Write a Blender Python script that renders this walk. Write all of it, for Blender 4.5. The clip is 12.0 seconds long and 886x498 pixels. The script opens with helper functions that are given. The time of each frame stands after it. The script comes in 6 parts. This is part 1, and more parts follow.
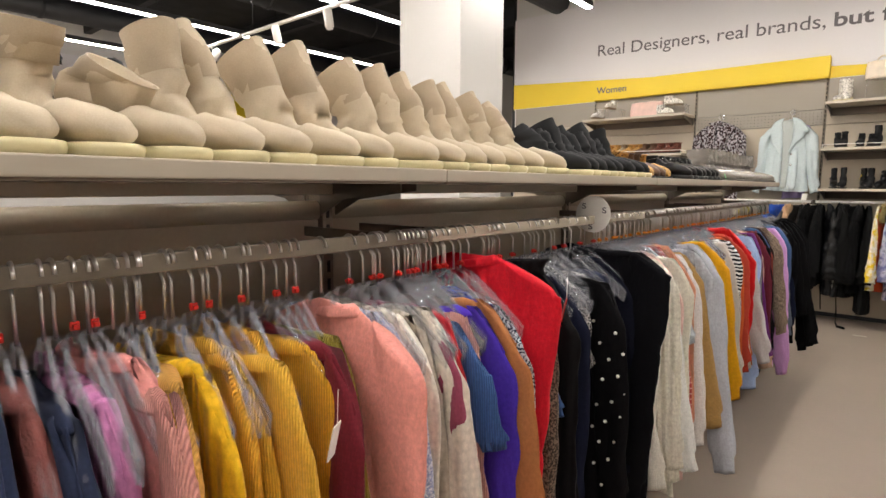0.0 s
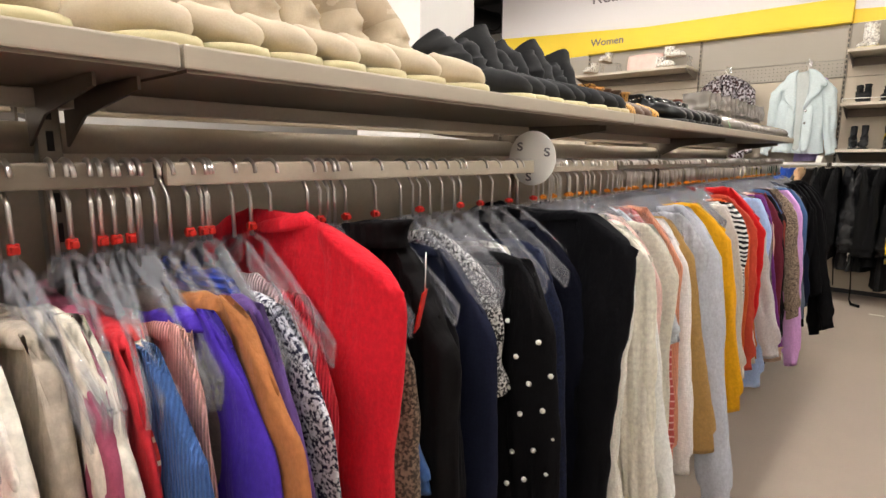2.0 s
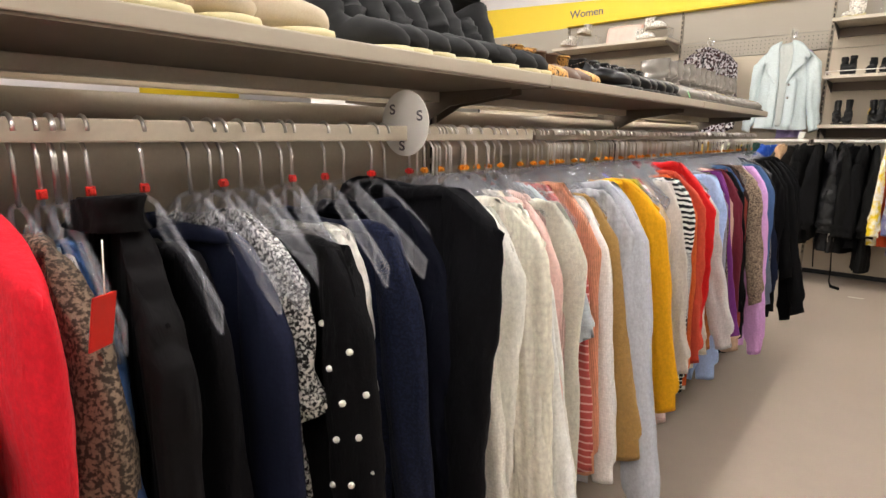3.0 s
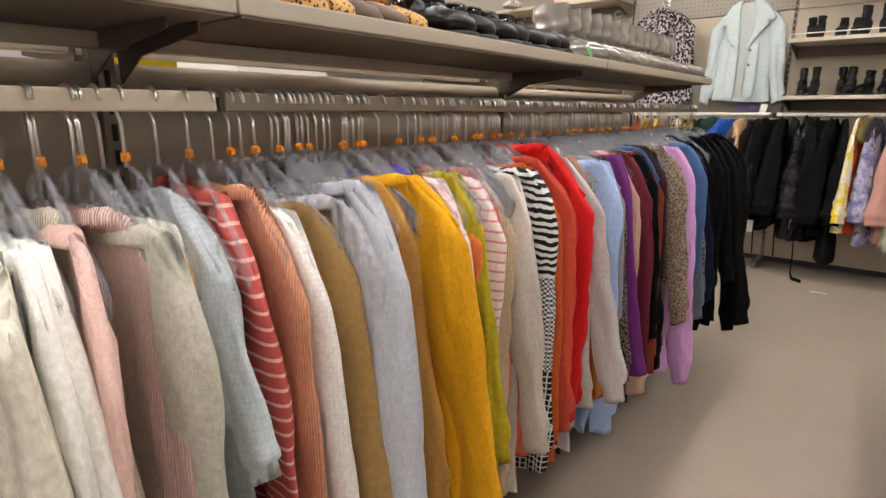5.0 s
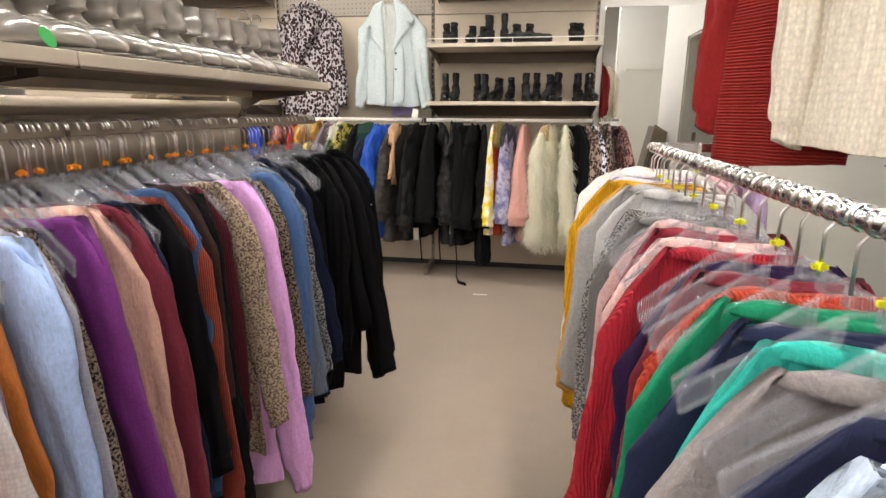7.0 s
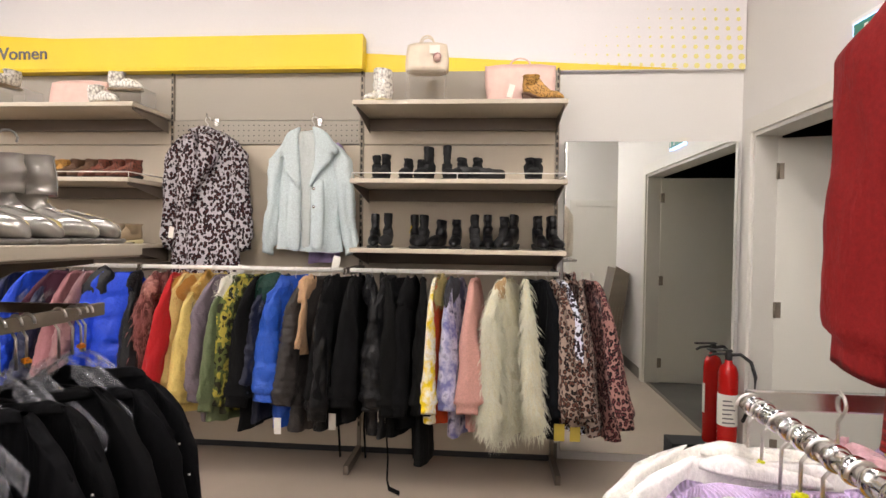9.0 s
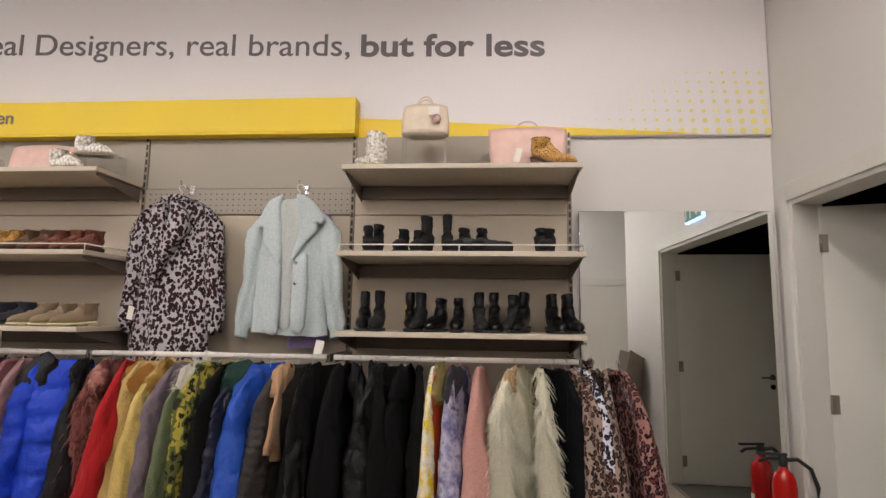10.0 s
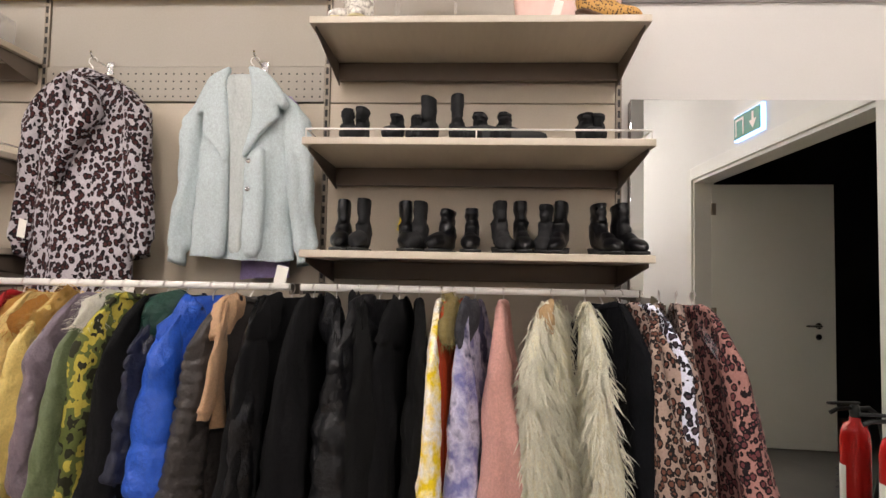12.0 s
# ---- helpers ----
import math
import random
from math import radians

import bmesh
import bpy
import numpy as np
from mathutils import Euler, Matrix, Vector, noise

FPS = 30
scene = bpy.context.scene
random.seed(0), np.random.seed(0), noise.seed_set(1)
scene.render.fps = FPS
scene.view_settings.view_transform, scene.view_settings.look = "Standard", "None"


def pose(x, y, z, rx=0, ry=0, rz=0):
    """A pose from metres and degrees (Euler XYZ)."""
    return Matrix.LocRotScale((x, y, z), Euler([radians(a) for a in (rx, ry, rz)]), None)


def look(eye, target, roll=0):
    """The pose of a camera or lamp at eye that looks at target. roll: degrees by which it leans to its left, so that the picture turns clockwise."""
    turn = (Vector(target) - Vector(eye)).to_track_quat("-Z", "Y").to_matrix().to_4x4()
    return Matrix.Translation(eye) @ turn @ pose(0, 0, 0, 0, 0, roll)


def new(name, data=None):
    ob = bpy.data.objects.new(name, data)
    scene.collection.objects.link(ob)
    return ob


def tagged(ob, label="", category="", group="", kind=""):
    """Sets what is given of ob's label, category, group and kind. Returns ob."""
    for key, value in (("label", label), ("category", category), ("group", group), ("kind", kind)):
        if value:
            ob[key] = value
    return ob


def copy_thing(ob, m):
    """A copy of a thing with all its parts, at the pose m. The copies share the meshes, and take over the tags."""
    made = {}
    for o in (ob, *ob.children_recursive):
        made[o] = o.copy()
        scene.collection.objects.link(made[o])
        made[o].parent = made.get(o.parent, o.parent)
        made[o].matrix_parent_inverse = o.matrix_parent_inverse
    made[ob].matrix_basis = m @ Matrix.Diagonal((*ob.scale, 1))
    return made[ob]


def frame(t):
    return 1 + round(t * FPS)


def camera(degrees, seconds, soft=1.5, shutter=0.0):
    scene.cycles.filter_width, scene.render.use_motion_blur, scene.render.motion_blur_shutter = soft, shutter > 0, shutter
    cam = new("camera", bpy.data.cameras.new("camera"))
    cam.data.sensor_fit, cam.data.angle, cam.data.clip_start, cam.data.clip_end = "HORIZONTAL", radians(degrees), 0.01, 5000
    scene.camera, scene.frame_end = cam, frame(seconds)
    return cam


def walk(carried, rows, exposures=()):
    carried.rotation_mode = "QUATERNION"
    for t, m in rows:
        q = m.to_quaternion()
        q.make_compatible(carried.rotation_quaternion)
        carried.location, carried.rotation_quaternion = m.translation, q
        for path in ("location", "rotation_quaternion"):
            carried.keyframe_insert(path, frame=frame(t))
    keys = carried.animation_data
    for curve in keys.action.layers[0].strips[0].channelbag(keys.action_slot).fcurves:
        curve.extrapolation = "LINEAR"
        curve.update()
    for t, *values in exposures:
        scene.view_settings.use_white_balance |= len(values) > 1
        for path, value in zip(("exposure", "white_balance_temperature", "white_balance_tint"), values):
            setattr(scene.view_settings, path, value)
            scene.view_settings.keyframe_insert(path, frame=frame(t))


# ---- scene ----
cam = camera(77.6, 12.0)
PATH = [
    (0, (0.451, 0.309, 1.47), (-0.837, 1.821, 1.241), 0.3),
    (0.5, (0.429, 0.51, 1.424), (-0.858, 2.023, 1.189), 0.2),
    (1, (0.347, 0.673, 1.401), (-0.939, 2.182, 1.14), 0.3),
    (1.5, (0.291, 0.8, 1.373), (-0.995, 2.303, 1.079), 0.4),
    (2, (0.308, 0.981, 1.375), (-0.979, 2.475, 1.043), 0.3),
    (2.5, (0.38, 1.136, 1.367), (-0.91, 2.625, 1.02), 0.1),
    (3, (0.39, 1.328, 1.345), (-0.88, 2.82, 0.945), 0.2),
    (4.8, (0.42, 2.116, 1.339), (-0.796, 3.632, 0.868), 0.2),
    (5, (0.412, 2.178, 1.337), (-0.803, 3.691, 0.852), 0.1),
    (5.5, (0.414, 2.342, 1.342), (-0.789, 3.855, 0.829), 0.2),
    (6, (0.5, 2.538, 1.369), (-0.52, 4.178, 0.85), 0.2),
    (6.5, (0.576, 2.769, 1.396), (-0.022, 4.61, 0.891), 0.4),
    (6.7, (0.566, 2.87, 1.391), (0.095, 4.748, 0.892), 0.3),
    (8.3, (0.535, 3.722, 1.478), (0.397, 5.679, 1.091), 0.9),
    (8.5, (0.536, 3.849, 1.5), (0.383, 5.819, 1.193), 0.8),
    (9, (0.505, 4.083, 1.535), (0.34, 6.076, 1.491), 0.8),
    (9.5, (0.503, 4.313, 1.544), (0.336, 6.301, 1.696), 0.7),
    (10, (0.451, 4.528, 1.538), (0.295, 6.507, 1.785), 0.8),
    (10.5, (0.344, 4.721, 1.524), (0.206, 6.694, 1.825), 0.8),
    (11, (0.297, 4.913, 1.491), (0.171, 6.886, 1.797), 0.9),
    (11.5, (0.332, 5.151, 1.421), (0.213, 7.127, 1.705), 1.0),
    (12, (0.299, 5.368, 1.371), (0.196, 7.363, 1.469), 1.1),
]
walk(cam, [(t, look(eye, target, roll)) for t, eye, target, roll in PATH],
     [(0.0, -0.22, 6500, 10), (1.5, 0.03, 6500, 10), (2.0, 0.12, 6500, 10), (3.0, 0.22, 6500, 10), (5.0, -0.05, 6500, 10), (5.5, 0.04, 6500, 10), (6.0, 0.08, 6500, 10), (6.5, 0.16, 6500, 10), (8.5, 0.28, 6500, 12),
      (9.0, 0.02, 6500, 14), (9.5, -0.36, 6500, 15), (10.0, -0.53, 6500, 15), (11.0, -0.58, 6500, 15), (11.5, -0.38, 6500, 15), (12.0, -0.04, 6500, 15)])

# ---- world and lamps ----
world = bpy.data.worlds.new("world")
scene.world = world
world.use_nodes = True
world.node_tree.nodes["Background"].inputs["Color"].default_value = (0.9, 0.95, 1.0, 1)
world.node_tree.nodes["Background"].inputs["Strength"].default_value = 0.02
LED_POWER = 65.0
SPOT_POWER = 63.0


# ---- materials ----
def rgb(h):
    """Linear colour from a hex string."""
    c = [int(h[i:i + 2], 16) / 255 for i in (0, 2, 4)]
    return tuple(v / 12.92 if v <= 0.04045 else ((v + 0.055) / 1.055) ** 2.4 for v in c)


class Mat:
    """A small builder for node materials."""

    def __init__(self, name, rough=0.6, metal=0.0, spec=0.5):
        self.m = bpy.data.materials.new(name)
        self.m.use_nodes = True
        self.n, self.l = self.m.node_tree.nodes, self.m.node_tree.links
        self.b = self.n["Principled BSDF"]
        self.b.inputs["Roughness"].default_value = rough
        self.b.inputs["Metallic"].default_value = metal
        self.b.inputs["Specular IOR Level"].default_value = spec
        self.co = self.n.new("ShaderNodeTexCoord").outputs["Object"]

    def mapped(self, scale):
        mp = self.n.new("ShaderNodeMapping")
        mp.inputs["Scale"].default_value = scale
        self.l.new(self.co, mp.inputs["Vector"])
        return mp.outputs["Vector"]

    def tex(self, kind, scale, stretch=(1, 1, 1), **kw):
        t = self.n.new("ShaderNodeTex" + kind)
        for k, v in kw.items():
            if k in t.inputs:
                t.inputs[k].default_value = v
        t.inputs["Scale"].default_value = scale
        self.l.new(self.mapped(stretch), t.inputs["Vector"])
        return t

    def ramp(self, src, stops, constant=False):
        r = self.n.new("ShaderNodeValToRGB")
        r.color_ramp.interpolation = "CONSTANT" if constant else "LINEAR"
        while len(r.color_ramp.elements) < len(stops):
            r.color_ramp.elements.new(0.5)
        for e, (p, c) in zip(r.color_ramp.elements, stops):
            e.position, e.color = p, (*c, 1)
        self.l.new(src, r.inputs[0])
        return r.outputs[0]

    def mix(self, fac, a, b, mode="MIX"):
        x = self.n.new("ShaderNodeMix")
        x.data_type, x.blend_type = "RGBA", mode
        for s_, v in (("Factor", fac), ("A", a), ("B", b)):
            sock = [i for i in x.inputs if i.name == s_ and (i.type == "RGBA" or (s_ == "Factor" and i.type == "VALUE"))][0]
            if isinstance(v, (int, float)):
                sock.default_value = v
            elif isinstance(v, tuple):
                sock.default_value = (*v, 1) if len(v) == 3 else v
            else:
                self.l.new(v, sock)
        return [o for o in x.outputs if o.type == "RGBA"][0]

    def color(self, src):
        if isinstance(src, tuple):
            self.b.inputs["Base Color"].default_value = (*src, 1)
        else:
            self.l.new(src, self.b.inputs["Base Color"])
        return self

    def bump(self, src, strength=0.3, dist=0.01):
        b = self.n.new("ShaderNodeBump")
        b.inputs["Strength"].default_value, b.inputs["Distance"].default_value = strength, dist
        self.l.new(src, b.inputs["Height"])
        old = self.b.inputs["Normal"].links
        if old:
            self.l.new(old[0].from_socket, b.inputs["Normal"])
        self.l.new(b.outputs["Normal"], self.b.inputs["Normal"])
        return self

    def rough(self, src, lo, hi):
        r = self.n.new("ShaderNodeMapRange")
        r.inputs["To Min"].default_value, r.inputs["To Max"].default_value = lo, hi
        self.l.new(src, r.inputs["Value"])
        self.l.new(r.outputs["Result"], self.b.inputs["Roughness"])
        return self


def scaled(c, k):
    return tuple(min(1.0, v * k) for v in c)


def surface(name, c, rough=0.5, metal=0.0, var=0.12, scale=3.0, fine=120.0, bump=0.05, stretch=(1, 1, 1)):
    """Painted, metal or plastic surface with broad and fine variation."""
    m = Mat(name, rough, metal)
    broad, grain = m.tex("Noise", scale, stretch, Detail=4.0), m.tex("Noise", fine, stretch, Detail=3.0)
    col = m.mix(broad.outputs["Fac"], scaled(c, 1 - var), scaled(c, 1 + var))
    m.color(m.mix(0.08, col, grain.outputs["Fac"], "OVERLAY"))
    m.rough(broad.outputs["Fac"], rough * 0.8, min(1, rough * 1.2))
    if bump:
        m.bump(grain.outputs["Fac"], bump, 0.002)
    return m.m


FABRICS = {}


def fabric(hexes, kind="plain"):
    """Cloth in the local space of a garment: X across the shoulders, Y front to back, Z up."""
    key = (hexes, kind)
    if key in FABRICS:
        return FABRICS[key]
    cs = [rgb(h) for h in hexes.split()]
    c = scaled(cs[0], 0.6) if max(cs[0]) < 0.035 else cs[0]
    c2 = cs[1] if len(cs) > 1 else scaled(c, 0.55)
    c, c2 = [scaled(q, 1.16) if max(q) > 0.12 else q for q in (c, c2)]
    m = Mat("cloth_" + kind, 0.85, 0, 0.25)
    dark = max(c) < 0.05
    m.b.inputs["Sheen Weight"].default_value = 0.0 if dark else 0.03
    m.b.inputs["Specular IOR Level"].default_value = 0.12 if dark else 0.25
    m.b.inputs["Sheen Roughness"].default_value = 0.5
    broad = m.tex("Noise", 7.0, Detail=4.0)
    weave = m.tex("Noise", 420.0, (1, 1, 0.6), Detail=2.0)
    tone = m.mix(broad.outputs["Fac"], scaled(c, 0.82), scaled(c, 1.14))
    # ribs, cables, stitches and pile: shade put into the colour of their hollows
    if kind == "rib":
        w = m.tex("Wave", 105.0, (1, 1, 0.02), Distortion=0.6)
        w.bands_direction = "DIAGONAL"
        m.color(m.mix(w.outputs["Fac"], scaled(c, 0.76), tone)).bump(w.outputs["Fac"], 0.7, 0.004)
    elif kind == "ribh":
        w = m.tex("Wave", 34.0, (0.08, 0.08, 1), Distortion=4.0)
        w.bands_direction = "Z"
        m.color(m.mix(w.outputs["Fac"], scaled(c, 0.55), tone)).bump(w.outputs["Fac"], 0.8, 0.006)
    elif kind == "cable":
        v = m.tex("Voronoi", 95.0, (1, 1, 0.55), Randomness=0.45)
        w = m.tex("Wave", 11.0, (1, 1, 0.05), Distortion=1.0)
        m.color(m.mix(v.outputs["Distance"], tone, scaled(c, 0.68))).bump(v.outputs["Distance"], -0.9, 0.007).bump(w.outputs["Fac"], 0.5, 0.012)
    elif kind == "knit":
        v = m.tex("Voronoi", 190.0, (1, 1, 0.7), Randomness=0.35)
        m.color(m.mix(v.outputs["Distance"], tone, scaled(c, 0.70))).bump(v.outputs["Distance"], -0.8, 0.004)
    elif kind == "fuzzy":
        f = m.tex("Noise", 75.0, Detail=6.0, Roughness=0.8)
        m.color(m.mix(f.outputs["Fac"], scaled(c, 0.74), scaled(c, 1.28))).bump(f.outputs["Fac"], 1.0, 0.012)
        m.b.inputs["Sheen Weight"].default_value = 0.02 if dark else 0.10
    elif kind == "fleck":
        f = m.tex("Noise", 190.0, Detail=3.0)
        m.color(m.ramp(f.outputs["Fac"], [(0.42, c), (0.56, c2)])).bump(f.outputs["Fac"], 0.5, 0.004)
    elif kind == "stripes":
        w = m.tex("Wave", 14.0, (0.12, 0.05, 1), Distortion=0.4)
        w.bands_direction = "Z"
        m.color(m.ramp(w.outputs["Fac"], [(0.0, c), (0.88, c2)], True)).bump(weave.outputs["Fac"], 0.3, 0.002)
    elif kind == "wide":
        w = m.tex("Wave", 3.2, (0.1, 0.05, 1), Distortion=1.2)
        w.bands_direction = "Z"
        m.color(m.ramp(w.outputs["Fac"], [(0.0, c), (0.5, c2)], True)).bump(weave.outputs["Fac"], 0.5, 0.003)
    elif kind == "aztec":
        dots = m.tex("Checker", 170.0, (0.8, 0.8, 1))
        dots.inputs["Color1"].default_value, dots.inputs["Color2"].default_value = (*c, 1), (*scaled(c2, 6), 1)
        zig = m.tex("Wave", 17.0, (1.6, 1.6, 1), Distortion=5.0)
        zig.bands_direction = "Z"
        chevron = m.ramp(zig.outputs["Fac"], [(0.0, c), (0.5, c2)], True)
        bx, bz = m.tex("Wave", 26.0, (1, 0.6, 0.02)), m.tex("Wave", 20.0, (0.02, 0.02, 1))
        bz.bands_direction = "Z"
        grid = m.mix(1.0, m.ramp(bx.outputs["Fac"], [(0.0, c2), (0.88, c)], True), m.ramp(bz.outputs["Fac"], [(0.0, c2), (0.9, c)], True), "LIGHTEN")
        z = m.n.new("ShaderNodeSeparateXYZ")
        m.l.new(m.mapped((1, 1, -1)), z.inputs[0])
        lower = m.ramp(z.outputs["Z"], [(0.0, (0, 0, 0)), (0.48, (1, 1, 1))], True)
        upper = m.ramp(z.outputs["Z"], [(0.0, (1, 1, 1)), (0.24, (0, 0, 0))], True)
        m.color(m.mix(lower, m.mix(upper, dots.outputs["Color"], chevron), grid)).bump(weave.outputs["Fac"], 0.5, 0.003)
    elif kind == "leopard":
        v = m.tex("Voronoi", 47.0, (1, 1, 0.8), Randomness=0.85)
        d = m.tex("Noise", 95.0, Detail=2.0)
        add = m.n.new("ShaderNodeMath")
        add.operation = "MULTIPLY_ADD"
        m.l.new(d.outputs["Fac"], add.inputs[0])
        add.inputs[1].default_value = 0.4
        m.l.new(v.outputs["Distance"], add.inputs[2])
        spot = m.ramp(add.outputs[0], [(0.0, cs[2] if len(cs) > 2 else c2), (0.52, c2), (0.74, c)], True)
        f = m.tex("Noise", 150.0, Detail=4.0)
        m.color(m.mix(0.25, spot, f.outputs["Fac"], "SOFT_LIGHT")).bump(f.outputs["Fac"], 0.6, 0.006)
    elif kind == "camo":
        f = m.tex("Noise", 19.0, (1, 1, 0.7), Detail=2.0)
        m.color(m.ramp(f.outputs["Fac"], [(0.0, cs[2]), (0.43, c2), (0.52, c), (0.64, cs[2])], True)).bump(weave.outputs["Fac"], 0.2, 0.002)
    elif kind == "dye":
        f = m.tex("Noise", 9.0, Detail=3.0, Roughness=0.6)
        g = m.tex("Noise", 120.0, Detail=4.0)
        m.color(m.ramp(f.outputs["Fac"], [(0.36, c), (0.5, c2), (0.62, cs[2] if len(cs) > 2 else c)])).bump(g.outputs["Fac"], 0.7, 0.007)
    elif kind == "nylon":
        f = m.tex("Noise", 22.0, Detail=5.0)
        m.color(tone).bump(f.outputs["Fac"], 0.85, 0.02).bump(weave.outputs["Fac"], 0.08, 0.001)
        m.b.inputs["Roughness"].default_value, m.b.inputs["Specular IOR Level"].default_value = 0.45, 0.3 if dark else 0.45
    else:
        f = m.tex("Noise", 26.0, (1, 1, 0.35), Detail=5.0)
        m.color(m.mix(f.outputs["Fac"], scaled(c, 0.88), tone)).bump(f.outputs["Fac"], 0.75, 0.018).bump(weave.outputs["Fac"], 0.3, 0.0015)
    grain = m.tex("Noise", 150.0, (1, 1, 0.7), Detail=3.0, Roughness=0.7)
    src = m.b.inputs["Base Color"].links[0].from_socket
    m.color(m.mix(1.0, src, m.ramp(grain.outputs["Fac"], [(0.3, (0.86,) * 3), (0.7, (1.10,) * 3)]), "MULTIPLY"))
    FABRICS[key] = m.m
    return m.m


WHITE_WALL = surface("white_wall_paint", (0.72, 0.70, 0.67), 0.7, var=0.03, scale=1.2, bump=0.04)
SIGN_WHITE = surface("white_sign_board", (0.76, 0.73, 0.74), 0.5, var=0.02, scale=1.0, bump=0.0)
YELLOW = surface("yellow_sign_film", rgb("EBCB2A"), 0.5, var=0.03, bump=0.0)
YELLOW_PALE = surface("pale_yellow_dots", rgb("E6DC8C"), 0.5, var=0.03, bump=0.0)
GREY_TEXT = surface("grey_lettering", rgb("6A6468"), 0.55, var=0.03, bump=0.0)
TAUPE = surface("taupe_steel_panel", rgb("9C9488"), 0.45, var=0.05, scale=1.5, bump=0.03)
BEIGE = surface("beige_steel_panel", rgb("C2B5A1"), 0.45, var=0.05, scale=1.5, bump=0.03)
SHELF = surface("greige_shelf_laminate", rgb("C2B7A5"), 0.38, var=0.06, scale=5.0, fine=60, bump=0.03, stretch=(1, 0.15, 1))
SHADED_UNDERSIDE = surface("shaded_shelf_underside", rgb("7E7162"), 0.5, 0.1, var=0.08, scale=4, bump=0.03)
BROWN_STEEL = surface("brown_grey_steel", rgb("6A5F54"), 0.42, 0.2, var=0.15, scale=8, bump=0.05)
GREY_STEEL = surface("worn_grey_steel", rgb("8A8072"), 0.38, 0.5, var=0.2, scale=10, bump=0.05)
CHROME = surface("chrome", (0.75, 0.74, 0.72), 0.22, 1.0, var=0.1, scale=20, bump=0.02)
WIRE = surface("nickel_wire", (0.72, 0.68, 0.64), 0.3, 1.0, var=0.15, scale=30, bump=0.0)
# black paint; in the store room its colour replaces missing light
BLACK_PAINT_AND_UNLIT = surface("black_paint_and_unlit", (0.012, 0.012, 0.013), 0.7, var=0.3, bump=0.05)
DARK_STEEL = surface("dark_steel", (0.03, 0.03, 0.032), 0.55, 0.3, var=0.3, bump=0.05)
SLOT_DARK = surface("dark_slot", (0.02, 0.018, 0.016), 0.8, bump=0.0)
RED_PLASTIC = surface("red_plastic", rgb("C8281E"), 0.35, bump=0.0)
ORANGE_PLASTIC = surface("orange_plastic", rgb("E08A1E"), 0.35, bump=0.0)
YELLOW_PLASTIC = surface("acid_yellow_plastic", rgb("E4E020"), 0.35, bump=0.0)
WHITE_PLASTIC = surface("white_plastic", rgb("EDE9E2"), 0.4, var=0.04, bump=0.0)
PAPER = surface("white_paper", rgb("EEEAE0"), 0.8, var=0.05, bump=0.02)
DOOR_GREY = surface("grey_door_paint", rgb("DEDCD2"), 0.5, var=0.05, scale=1.5, bump=0.04)
DOOR_FRAME = surface("white_frame_gloss", rgb("DAD7CF"), 0.35, var=0.03, bump=0.03)
SKIRTING = surface("grey_skirting", rgb("77736C"), 0.5, bump=0.04)
EXT_RED = surface("red_enamel", rgb("C01A16"), 0.22, var=0.08, bump=0.0)
RUBBER = surface("black_rubber", (0.015, 0.015, 0.015), 0.5, var=0.2, bump=0.05)
PEARL = surface("pearl", rgb("EDE8DC"), 0.2, bump=0.0)


def glow(name, c, strength):
    m = Mat(name)
    m.b.inputs["Emission Color"].default_value = (*c, 1)
    m.b.inputs["Emission Strength"].default_value = strength
    m.color(c)
    return m.m


LED = glow("led_diffuser", (1.0, 0.95, 0.895), LED_POWER)
LED_BLUE = glow("blue_edge_light", rgb("A8C8FF"), 3.0)


def clear(name, c, alpha, rough):
    m = Mat(name, rough, 0.0, 0.7)
    m.color(c)
    m.b.inputs["Alpha"].default_value = alpha
    return m.m


CLEAR = clear("clear_hanger_plastic", (0.66, 0.66, 0.72), 0.11, 0.04)
ACRYLIC = clear("clear_acrylic", (0.8, 0.8, 0.82), 0.16, 0.06)
mm = Mat("mirror_glass", 0.01, 1.0)
mm.color((0.86, 0.88, 0.86))
MIRROR = mm.m

mm = Mat("grey_vinyl_floor", 0.45)
big, small, speck = mm.tex("Noise", 0.7, Detail=3.0), mm.tex("Noise", 6.0, Detail=6.0, Roughness=0.65), mm.tex("Noise", 240.0, Detail=2.0)
col = mm.mix(big.outputs["Fac"], rgb("A09283"), rgb("BBAC9C"))
col = mm.mix(0.16, col, small.outputs["Fac"], "SOFT_LIGHT")
mm.color(mm.mix(0.10, col, speck.outputs["Fac"], "OVERLAY")).rough(small.outputs["Fac"], 0.34, 0.62).bump(speck.outputs["Fac"], 0.04, 0.001)
FLOOR = mm.m
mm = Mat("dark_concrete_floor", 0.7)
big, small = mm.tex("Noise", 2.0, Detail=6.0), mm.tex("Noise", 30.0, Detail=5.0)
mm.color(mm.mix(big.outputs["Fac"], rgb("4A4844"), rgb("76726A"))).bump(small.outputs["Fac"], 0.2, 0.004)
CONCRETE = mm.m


# ---- mesh helpers ----
def mesh_ob(name, verts, faces, mat, parent=None, label="", smooth=True):
    me = bpy.data.meshes.new(name)
    me.from_pydata([tuple(v) for v in verts], [], faces)
    if smooth:
        me.polygons.foreach_set("use_smooth", [True] * len(me.polygons))
    me.materials.append(mat)
    me.update()
    ob = new(name, me)
    if parent is not None:
        ob.parent = parent
    if label:
        ob["label"] = label
    return ob


